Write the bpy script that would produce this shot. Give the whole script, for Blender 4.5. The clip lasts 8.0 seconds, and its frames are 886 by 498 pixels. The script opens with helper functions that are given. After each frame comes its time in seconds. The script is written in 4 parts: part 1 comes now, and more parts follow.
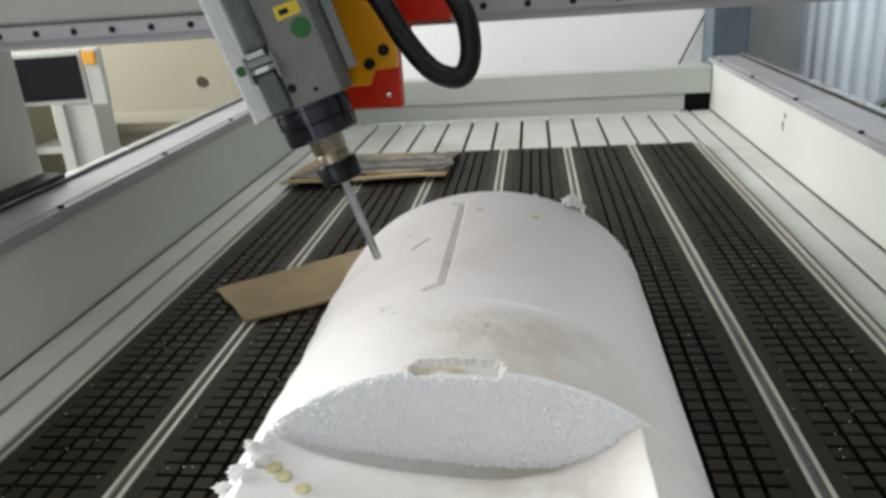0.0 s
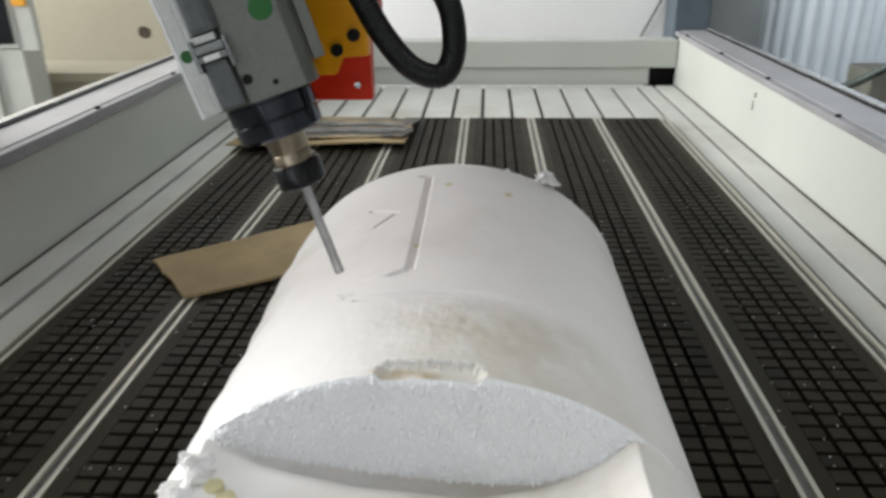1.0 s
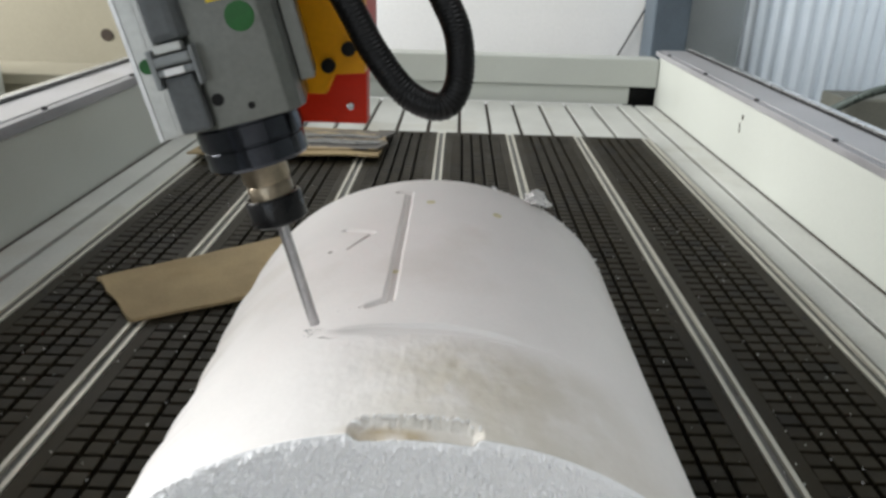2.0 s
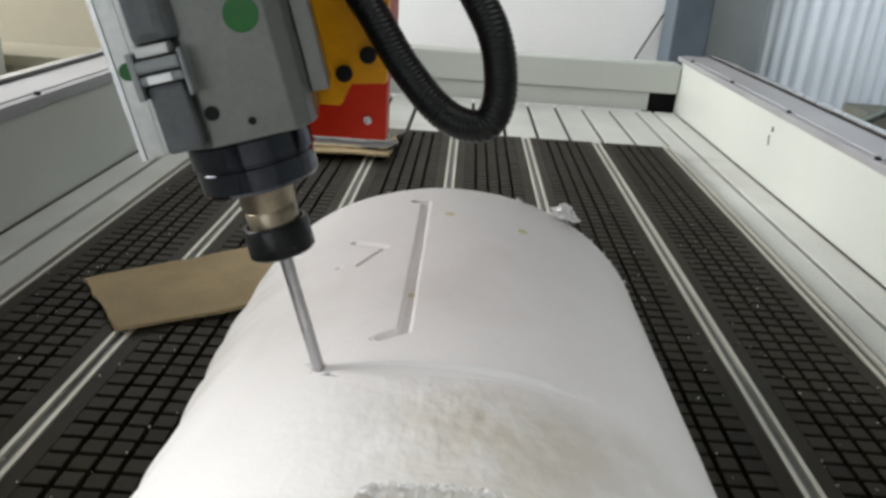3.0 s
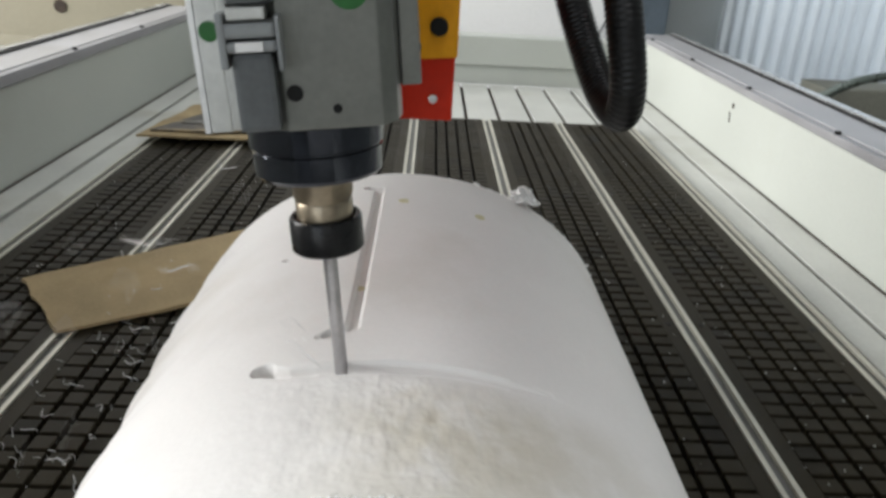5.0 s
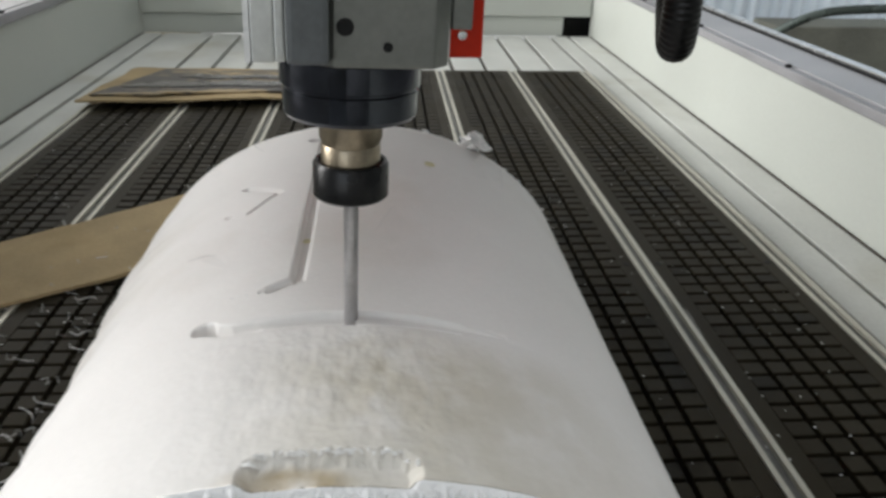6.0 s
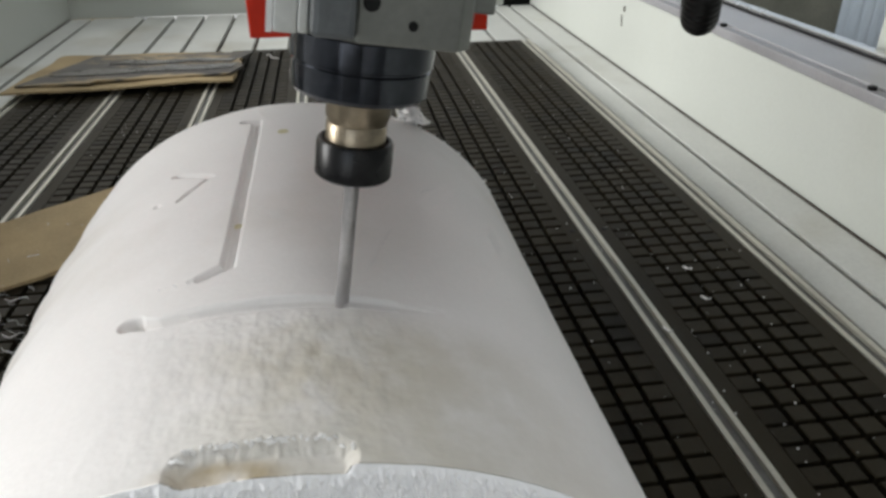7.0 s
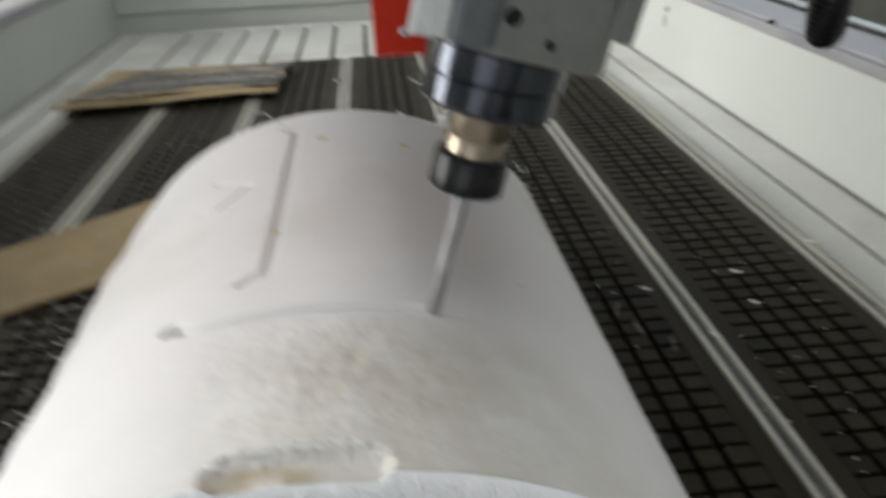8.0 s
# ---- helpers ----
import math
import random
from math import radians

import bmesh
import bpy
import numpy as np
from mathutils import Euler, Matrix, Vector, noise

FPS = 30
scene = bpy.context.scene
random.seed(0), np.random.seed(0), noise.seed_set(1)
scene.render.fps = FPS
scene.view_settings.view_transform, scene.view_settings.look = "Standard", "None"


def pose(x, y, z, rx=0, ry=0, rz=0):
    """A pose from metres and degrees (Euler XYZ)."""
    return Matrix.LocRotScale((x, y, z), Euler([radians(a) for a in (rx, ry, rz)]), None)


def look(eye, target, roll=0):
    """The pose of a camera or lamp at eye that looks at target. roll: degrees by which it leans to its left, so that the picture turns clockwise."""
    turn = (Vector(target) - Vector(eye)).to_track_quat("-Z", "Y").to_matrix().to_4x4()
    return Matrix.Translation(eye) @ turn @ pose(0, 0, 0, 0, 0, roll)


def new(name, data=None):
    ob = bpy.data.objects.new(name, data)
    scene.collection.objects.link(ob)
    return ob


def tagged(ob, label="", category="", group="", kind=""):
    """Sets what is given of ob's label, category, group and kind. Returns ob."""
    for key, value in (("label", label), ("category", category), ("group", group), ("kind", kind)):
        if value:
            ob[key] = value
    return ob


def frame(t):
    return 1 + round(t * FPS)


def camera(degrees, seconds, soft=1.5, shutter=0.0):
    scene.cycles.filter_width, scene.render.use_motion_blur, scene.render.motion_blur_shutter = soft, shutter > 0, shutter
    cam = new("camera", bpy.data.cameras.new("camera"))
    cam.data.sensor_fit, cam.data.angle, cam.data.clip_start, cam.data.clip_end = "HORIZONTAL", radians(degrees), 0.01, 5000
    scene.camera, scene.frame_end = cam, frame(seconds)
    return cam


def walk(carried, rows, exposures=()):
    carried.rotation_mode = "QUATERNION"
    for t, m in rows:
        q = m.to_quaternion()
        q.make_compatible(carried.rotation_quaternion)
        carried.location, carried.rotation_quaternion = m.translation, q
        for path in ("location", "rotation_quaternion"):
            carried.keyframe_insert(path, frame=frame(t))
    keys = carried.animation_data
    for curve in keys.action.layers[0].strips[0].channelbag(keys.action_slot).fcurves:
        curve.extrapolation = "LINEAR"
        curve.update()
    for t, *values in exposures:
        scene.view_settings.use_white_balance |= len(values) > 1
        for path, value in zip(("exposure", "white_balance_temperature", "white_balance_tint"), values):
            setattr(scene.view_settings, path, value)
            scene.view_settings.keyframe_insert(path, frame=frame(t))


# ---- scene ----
cam = camera(62.0, 8.0, soft=2.95, shutter=0.8)
PATH = [
    (0, (0.1, 0.652, 0.55), (-0.154, 2.506, -0.153), -4.0),
    (0.4, (0.103, 0.696, 0.550), (-0.160, 2.527, -0.211), -3.4),
    (0.5, (0.111, 0.695, 0.554), (-0.155, 2.531, -0.192), -3.3),
    (1, (0.066, 0.745, 0.532), (-0.048, 2.577, -0.261), -0.7),
    (1.2, (0.055, 0.764, 0.529), (-0.027, 2.611, -0.233), -0.8),
    (2.3, (0.04, 0.878, 0.493), (0.014, 2.731, -0.259), 2.4),
    (2.5, (0.036, 0.899, 0.492), (-0.001, 2.744, -0.278), 2.7),
    (3, (0.022, 0.933, 0.488), (-0.009, 2.783, -0.271), 3.7),
    (3.5, (0.013, 0.953, 0.481), (-0.043, 2.795, -0.296), 4.0),
    (4, (0.017, 0.962, 0.477), (-0.011, 2.799, -0.314), 3.8),
    (4.5, (0.031, 0.966, 0.481), (0.052, 2.809, -0.295), 3.7),
    (4.7, (0.034, 0.966, 0.481), (0.068, 2.809, -0.294), 3.7),
    (5.8, (0.046, 0.975, 0.465), (0.172, 2.763, -0.422), 1.2),
    (6, (0.052, 0.978, 0.463), (0.202, 2.762, -0.429), 1.4),
    (6.5, (0.061, 0.983, 0.459), (0.295, 2.741, -0.466), 0.0),
    (7, (0.07, 0.985, 0.458), (0.328, 2.727, -0.49), -0.3),
    (7.5, (0.076, 0.991, 0.443), (0.327, 2.727, -0.518), -0.9),
    (7.9, (0.073, 0.992, 0.443), (0.275, 2.753, -0.495), -0.9),
    (8, (0.075, 0.989, 0.453), (0.216, 2.755, -0.475), -2.7),
]
walk(cam, [(t, look(eye, target, roll)) for t, eye, target, roll in PATH], [(0.0, -0.05), (3.5, -0.09), (4.7, 0.03), (6.0, -0.17), (8.0, -0.2)])

# ---- world and light ----
world = bpy.data.worlds.new("world")
scene.world = world
world.use_nodes = True
wn = world.node_tree
sky = wn.nodes.new("ShaderNodeTexSky")
sky.sky_type = "NISHITA"
sky.sun_disc = False
sky.sun_elevation, sky.sun_rotation = radians(48), radians(-75)
wn.nodes["Background"].inputs["Strength"].default_value = 0.12
wn.links.new(sky.outputs[0], wn.nodes["Background"].inputs["Color"])
scene.view_settings.exposure = 0.0


def area_lamp(name, eye, target, w, h, power, colour):
    data = bpy.data.lights.new(name, "AREA")
    data.shape, data.size, data.size_y, data.energy, data.color = "RECTANGLE", w, h, power, colour
    ob = new(name, data)
    ob.matrix_world = look(eye, target)
    return ob


# daylight through the long window of the west wall and the curtained north gateway
area_lamp("window_light", (-4.85, 2.9, 1.5), (0.6, 2.1, 0.1), 3.6, 2.2, 455, (1.0, 0.988, 0.965))
# added fill lamps, unseen: overhead for the foam crown, south for the torn face
area_lamp("overhead_fill", (0.6, 1.3, 4.25), (0.6, 1.3, 0), 1.8, 5.4, 70, (1.0, 0.99, 0.95))
area_lamp("south_fill", (-2.2, -3.85, 0.9), (0, 1.3, 0.3), 3.2, 2.4, 46, (0.93, 0.965, 1.0))
area_lamp("gate_light", (3.0, 5.75, 1.1), (3.0, 2.0, 0.9), 2.6, 3.2, 92, (0.97, 0.985, 1.0))


# ---- materials ----
def material(name, colour, rough=0.6, metal=0.0, vary=0.12, scale=8.0, fine=120.0, bump=0.15, dist=0.002,
             tint=None, stain=0.0, random_by="", emit=0.0, spec=0.5):
    """Base colour broken by coarse blotches and fine grain, with a matching fine relief."""
    m = bpy.data.materials.new(name)
    m.use_nodes = True
    nt = m.node_tree
    bs = nt.nodes["Principled BSDF"]
    co = nt.nodes.new("ShaderNodeTexCoord")
    big = nt.nodes.new("ShaderNodeTexNoise")
    big.inputs["Scale"].default_value, big.inputs["Detail"].default_value = scale, 5
    small = nt.nodes.new("ShaderNodeTexNoise")
    small.inputs["Scale"].default_value, small.inputs["Detail"].default_value = fine, 3
    for n in (big, small):
        nt.links.new(co.outputs["Object"], n.inputs["Vector"])
    mixf = nt.nodes.new("ShaderNodeMath")
    mixf.operation = "ADD"
    half = nt.nodes.new("ShaderNodeMath")
    half.operation = "MULTIPLY"
    half.inputs[1].default_value = 0.5
    nt.links.new(small.outputs["Fac"], half.inputs[0])
    nt.links.new(big.outputs["Fac"], mixf.inputs[0])
    nt.links.new(half.outputs[0], mixf.inputs[1])
    last = mixf
    if random_by:
        geo = nt.nodes.new("ShaderNodeNewGeometry" if random_by == "island" else "ShaderNodeObjectInfo")
        add = nt.nodes.new("ShaderNodeMath")
        add.operation = "MULTIPLY_ADD"
        add.inputs[1].default_value = 0.45
        nt.links.new(geo.outputs["Random Per Island" if random_by == "island" else "Random"], add.inputs[0])
        nt.links.new(mixf.outputs[0], add.inputs[2])
        last = add
    ramp = nt.nodes.new("ShaderNodeValToRGB")
    c = np.array(colour[:3])
    other = np.array(tint[:3]) if tint else c * (1 - 2 * vary)
    ramp.color_ramp.elements[0].position, ramp.color_ramp.elements[1].position = 0.45, 1.0
    ramp.color_ramp.elements[0].color = (*np.clip(other, 0, 1), 1)
    ramp.color_ramp.elements[1].color = (*np.clip(c * (1 + vary * 0.4), 0, 1), 1)
    nt.links.new(last.outputs[0], ramp.inputs[0])
    out = ramp.outputs[0]
    if stain:
        spot = nt.nodes.new("ShaderNodeTexNoise")
        spot.inputs["Scale"].default_value, spot.inputs["Detail"].default_value = scale * 0.6, 8
        nt.links.new(co.outputs["Object"], spot.inputs["Vector"])
        sr = nt.nodes.new("ShaderNodeValToRGB")
        sr.color_ramp.elements[0].position, sr.color_ramp.elements[1].position = 0.55, 0.72
        sr.color_ramp.elements[0].color, sr.color_ramp.elements[1].color = (0, 0, 0, 1), (stain,) * 3 + (1,)
        nt.links.new(spot.outputs["Fac"], sr.inputs[0])
        mx = nt.nodes.new("ShaderNodeMixRGB")
        mx.blend_type = "MULTIPLY"
        mx.inputs[2].default_value = (0.62, 0.57, 0.46, 1)
        nt.links.new(sr.outputs[0], mx.inputs[0])
        nt.links.new(out, mx.inputs[1])
        out = mx.outputs[0]
    nt.links.new(out, bs.inputs["Base Color"])
    bs.inputs["Roughness"].default_value, bs.inputs["Metallic"].default_value = rough, metal
    bs.inputs["Specular IOR Level"].default_value = spec
    rr = nt.nodes.new("ShaderNodeMapRange")
    rr.inputs["To Min"].default_value, rr.inputs["To Max"].default_value = max(0.03, rough - 0.12), min(1, rough + 0.12)
    nt.links.new(big.outputs["Fac"], rr.inputs["Value"])
    nt.links.new(rr.outputs[0], bs.inputs["Roughness"])
    if bump:
        bp = nt.nodes.new("ShaderNodeBump")
        bp.inputs["Strength"].default_value, bp.inputs["Distance"].default_value = bump, dist
        nt.links.new(small.outputs["Fac"], bp.inputs["Height"])
        nt.links.new(bp.outputs[0], bs.inputs["Normal"])
    if emit:
        nt.links.new(out, bs.inputs["Emission Color"])
        bs.inputs["Emission Strength"].default_value = emit
    return m


M = {}
M["foam"] = material("foam", (0.885, 0.862, 0.845), 0.85, vary=0.035, scale=7, fine=260, bump=0.14, dist=0.0012, stain=0.30, spec=0.25)
M["foam_flake"] = material("foam_flake", (0.885, 0.862, 0.845), 0.85, vary=0.035, scale=7, fine=260, bump=0.14, dist=0.0012, spec=0.25)
M["foam_rough"] = material("foam_rough", (0.955, 0.955, 0.965), 0.9, vary=0.02, scale=40, fine=420, bump=0.32, dist=0.002, spec=0.2)
M["glue"] = material("glue", (0.66, 0.61, 0.36), 0.5, vary=0.1, scale=60, fine=300)
M["plate"] = material("plate", (0.0215, 0.0178, 0.0108), 0.52, vary=0.42, scale=9, fine=300, bump=0.1, dist=0.0008, random_by="island", spec=0.14)
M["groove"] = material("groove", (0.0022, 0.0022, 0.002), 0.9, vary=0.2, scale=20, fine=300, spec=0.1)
M["alu"] = material("alu", (0.60, 0.58, 0.50), 0.42, 0.45, vary=0.12, scale=6, fine=180, bump=0.08, dist=0.0006)
M["alu_shaded"] = material("alu_shaded", (0.15, 0.15, 0.14), 0.5, 0.3, vary=0.25, scale=10, fine=160)
M["white_paint"] = material("white_paint", (0.51, 0.530, 0.490), 0.42, vary=0.05, scale=2.2, fine=220, bump=0.06, dist=0.0008, stain=0.28)
M["bed_paint"] = material("bed_paint", (0.58, 0.585, 0.55), 0.48, vary=0.10, scale=5, fine=150, bump=0.08, dist=0.001, stain=0.7)
M["cap_dark"] = material("cap_dark", (0.34, 0.335, 0.35), 0.45, 0.25, vary=0.15, scale=6, fine=200, bump=0.06, dist=0.0008, stain=0.3)
M["cap"] = material("cap", (0.44, 0.435, 0.45), 0.42, 0.25, vary=0.12, scale=6, fine=200, bump=0.06, dist=0.0008, stain=0.25)
M["rail_steel"] = material("rail_steel", (0.62, 0.62, 0.62), 0.25, 0.9, vary=0.1, scale=8, fine=200)
M["black_steel"] = material("black_steel", (0.052, 0.057, 0.070), 0.13, 0.8, vary=0.25, scale=25, fine=260, bump=0.04, dist=0.0004, spec=0.8)
M["nut_black"] = material("nut_black", (0.010, 0.010, 0.011), 0.28, 0.1, vary=0.3, scale=40, fine=300, bump=0.08, dist=0.0004, spec=0.3)
M["bronze"] = material("bronze", (0.34, 0.285, 0.21), 0.33, 0.9, vary=0.2, scale=50, fine=260, bump=0.05, dist=0.0004)
M["carbide"] = material("carbide", (0.50, 0.49, 0.50), 0.34, 0.85, vary=0.15, scale=60, fine=300, bump=0.05, dist=0.0003)
M["spindle_grey"] = material("spindle_grey", (0.185, 0.192, 0.178), 0.30, 0.6, vary=0.16, scale=7, fine=240, bump=0.05, dist=0.0005, stain=0.2)
M["panel_alu"] = material("panel_alu", (0.60, 0.61, 0.59), 0.36, 0.6, vary=0.14, scale=14, fine=200, stain=0.3)
M["silver"] = material("silver", (0.78, 0.78, 0.78), 0.32, 0.6, vary=0.08, scale=12, fine=200)
M["connector"] = material("connector", (0.13, 0.14, 0.145), 0.5, 0.2, vary=0.15, scale=30, fine=240)
M["connector_light"] = material("connector_light", (0.27, 0.285, 0.29), 0.4, 0.4, vary=0.12, scale=30, fine=240)
M["red"] = material("red", (0.58, 0.026, 0.006), 0.42, vary=0.10, scale=10, fine=220, bump=0.05, dist=0.0006, spec=0.2)
M["yellow"] = material("yellow", (0.84, 0.37, 0.003), 0.42, vary=0.10, scale=12, fine=220, bump=0.05, dist=0.0006, spec=0.25)
M["green"] = material("green", (0.012, 0.125, 0.020), 0.5, vary=0.12, scale=40, fine=220)
M["yellow_label"] = material("yellow_label", (0.75, 0.55, 0.03), 0.5, vary=0.1, scale=40, fine=220)
M["rubber"] = material("rubber", (0.004, 0.004, 0.0045), 0.36, vary=0.2, scale=30, fine=260, bump=0.05, dist=0.0005, spec=0.3)
M["black"] = material("black", (0.008, 0.008, 0.008), 0.5, vary=0.2, scale=30, fine=200, spec=0.2)
M["card"] = material("card", (0.40, 0.305, 0.172), 0.8, vary=0.17, scale=11, fine=240, bump=0.25, dist=0.0015, stain=0.45, spec=0.2)
M["card_wet"] = material("card_wet", (0.33, 0.25, 0.14), 0.6, vary=0.1, scale=6, fine=90, bump=0.4, dist=0.003, tint=(0.06, 0.055, 0.05), stain=0.6)
nt = M["card_wet"].node_tree
along = nt.nodes.new("ShaderNodeMapping")
along.inputs["Scale"].default_value = (0.3, 1.6, 1.0)
for link in list(nt.links):
    if link.from_node.type == "TEX_COORD":
        nt.links.new(along.outputs[0], link.to_socket)
nt.links.new(next(n for n in nt.nodes if n.type == "TEX_COORD").outputs["Object"], along.inputs["Vector"])
for n in nt.nodes:
    if n.type == "VALTORGB" and n.color_ramp.elements[1].position == 1.0:
        n.color_ramp.elements[0].position, n.color_ramp.elements[1].position = 0.76, 0.86
M["card_edge"] = material("card_edge", (0.30, 0.19, 0.09), 0.9, vary=0.25, scale=40, fine=400, spec=0.1)
M["card_tape"] = material("card_tape", (0.10, 0.098, 0.095), 0.28, 0.2, vary=0.35, scale=14, fine=120, bump=0.5, dist=0.004)
M["olive"] = material("olive", (0.20, 0.20, 0.165), 0.7, vary=0.2, scale=5, fine=90, bump=0.15, stain=0.4)
M["pipe"] = material("pipe", (0.16, 0.19, 0.17), 0.28, 0.55, vary=0.2, scale=12, fine=160, stain=0.3)
M["screen"] = material("screen", (0.008, 0.008, 0.010), 0.15, vary=0.2, scale=6, fine=60, bump=0)
M["console"] = material("console", (0.50, 0.51, 0.47), 0.45, vary=0.06, scale=4, fine=150, stain=0.2)
M["orange"] = material("orange", (0.80, 0.36, 0.02), 0.5, vary=0.1, scale=20, fine=150)
M["hall_wall"] = material("hall_wall", (0.90, 0.90, 0.89), 0.85, vary=0.05, scale=1.3, fine=60, bump=0.1, dist=0.003, stain=0.2)
M["beige_wall"] = material("beige_wall", (0.29, 0.268, 0.20), 0.85, vary=0.07, scale=1.3, fine=60, bump=0.1, dist=0.003, stain=0.3)
M["hall_floor"] = material("hall_floor", (0.20, 0.20, 0.19), 0.6, vary=0.2, scale=2, fine=80, bump=0.2, dist=0.004, stain=0.5)
M["pillar"] = material("pillar", (0.13, 0.165, 0.20), 0.5, 0.2, vary=0.15, scale=5, fine=120, stain=0.3)
M["grey_panel"] = material("grey_panel", (0.42, 0.45, 0.45), 0.5, vary=0.1, scale=3, fine=100, stain=0.25)
M["curtain"] = material("curtain", (0.72, 0.75, 0.77), 0.35, vary=0.08, scale=3, fine=90, bump=0.05)
nt = M["curtain"].node_tree
sheer = nt.nodes.new("ShaderNodeBsdfTranslucent")
sheer.inputs["Color"].default_value = (0.75, 0.79, 0.82, 1)
blend = nt.nodes.new("ShaderNodeMixShader")
blend.inputs[0].default_value = 0.55
nt.links.new(nt.nodes["Principled BSDF"].outputs[0], blend.inputs[1])
nt.links.new(sheer.outputs[0], blend.inputs[2])
nt.links.new(blend.outputs[0], nt.nodes["Material Output"].inputs["Surface"])
M["stain"] = material("stain", (0.05, 0.035, 0.025), 0.9, vary=0.3, scale=30, fine=200)
M["chip"] = material("chip", (0.92, 0.91, 0.90), 0.9, vary=0.03, scale=60, fine=400, bump=0.08)

M["shaving"] = material("shaving", (0.86, 0.86, 0.86), 0.7, vary=0.05, scale=60, fine=400, bump=0)
M["shaving"].node_tree.nodes["Principled BSDF"].inputs["Alpha"].default_value = 0.6

# brownish scuffed patch on the crown of the foam, where the skin was scraped
nt = M["foam"].node_tree
bs = nt.nodes["Principled BSDF"]
base = bs.inputs["Base Color"].links[0].from_socket
co = nt.nodes.new("ShaderNodeTexCoord")
place = nt.nodes.new("ShaderNodeMapping")
place.vector_type = "TEXTURE"
place.inputs["Location"].default_value, place.inputs["Scale"].default_value = (0.055, 1.335, 0.205), (0.085, 0.075, 0.09)
ball = nt.nodes.new("ShaderNodeTexGradient")
ball.gradient_type = "SPHERICAL"
blot = nt.nodes.new("ShaderNodeTexNoise")
blot.inputs["Scale"].default_value, blot.inputs["Detail"].default_value, blot.inputs["Distortion"].default_value = 45, 6, 0.8
sharp = nt.nodes.new("ShaderNodeMapRange")
sharp.inputs["From Min"].default_value, sharp.inputs["From Max"].default_value = 0.36, 0.66
both = nt.nodes.new("ShaderNodeMath")
both.operation = "MULTIPLY"
scuff = nt.nodes.new("ShaderNodeMixRGB")
scuff.blend_type = "MULTIPLY"
scuff.inputs[2].default_value = (0.86, 0.83, 0.76, 1)
nt.links.new(co.outputs["Object"], place.inputs["Vector"])
nt.links.new(place.outputs[0], ball.inputs["Vector"])
nt.links.new(co.outputs["Object"], blot.inputs["Vector"])
nt.links.new(blot.outputs["Fac"], sharp.inputs["Value"])
nt.links.new(ball.outputs["Fac"], both.inputs[0])
nt.links.new(sharp.outputs[0], both.inputs[1])
nt.links.new(both.outputs[0], scuff.inputs[0])
nt.links.new(base, scuff.inputs[1])
axes = nt.nodes.new("ShaderNodeSeparateXYZ")
nt.links.new(co.outputs["Object"], axes.inputs[0])
wander = nt.nodes.new("ShaderNodeTexNoise")
wander.inputs["Scale"].default_value, wander.inputs["Detail"].default_value = 26, 6
nt.links.new(co.outputs["Object"], wander.inputs["Vector"])


def limits(socket, start, end):
    n = nt.nodes.new("ShaderNodeMapRange")
    n.interpolation_type = "SMOOTHSTEP"
    n.inputs["From Min"].default_value, n.inputs["From Max"].default_value = start, end
    nt.links.new(socket, n.inputs["Value"])
    return n.outputs[0]


def times(a, b):
    n = nt.nodes.new("ShaderNodeMath")
    n.operation = "MULTIPLY"
    nt.links.new(a, n.inputs[0])
    nt.links.new(b, n.inputs[1])
    return n.outputs[0]


# olive darkening of the near crown, right of centre, broken by noise
dull = times(times(limits(axes.outputs["Y"], 1.402, 1.350), times(limits(axes.outputs["X"], -0.07, 0.075), limits(axes.outputs["X"], 0.235, 0.10))), limits(wander.outputs["Fac"], 0.15, 0.62))
skin_tone = nt.nodes.new("ShaderNodeMixRGB")
skin_tone.blend_type = "MULTIPLY"
skin_tone.inputs[2].default_value = (0.77, 0.75, 0.68, 1)
nt.links.new(dull, skin_tone.inputs[0])
nt.links.new(scuff.outputs[0], skin_tone.inputs[1])
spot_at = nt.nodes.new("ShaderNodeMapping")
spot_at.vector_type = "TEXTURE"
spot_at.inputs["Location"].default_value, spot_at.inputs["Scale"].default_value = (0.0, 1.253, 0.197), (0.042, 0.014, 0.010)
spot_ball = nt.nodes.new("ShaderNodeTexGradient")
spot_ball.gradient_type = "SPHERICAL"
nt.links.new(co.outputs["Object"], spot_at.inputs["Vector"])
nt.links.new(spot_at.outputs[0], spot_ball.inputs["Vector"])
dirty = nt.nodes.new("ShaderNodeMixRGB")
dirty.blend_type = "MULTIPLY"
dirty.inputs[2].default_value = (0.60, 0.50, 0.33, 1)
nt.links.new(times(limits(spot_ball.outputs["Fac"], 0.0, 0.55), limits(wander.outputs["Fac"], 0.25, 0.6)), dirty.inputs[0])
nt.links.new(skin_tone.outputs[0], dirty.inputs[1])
nt.links.new(dirty.outputs[0], bs.inputs["Base Color"])


# ---- mesh helpers ----
def mesh(name, verts, faces, mat, smooth=False):
    me = bpy.data.meshes.new(name)
    me.from_pydata([tuple(v) for v in verts], [], faces)
    me.materials.append(M[mat])
    if smooth:
        me.polygons.foreach_set("use_smooth", [True] * len(me.polygons))
    me.update()
    return me


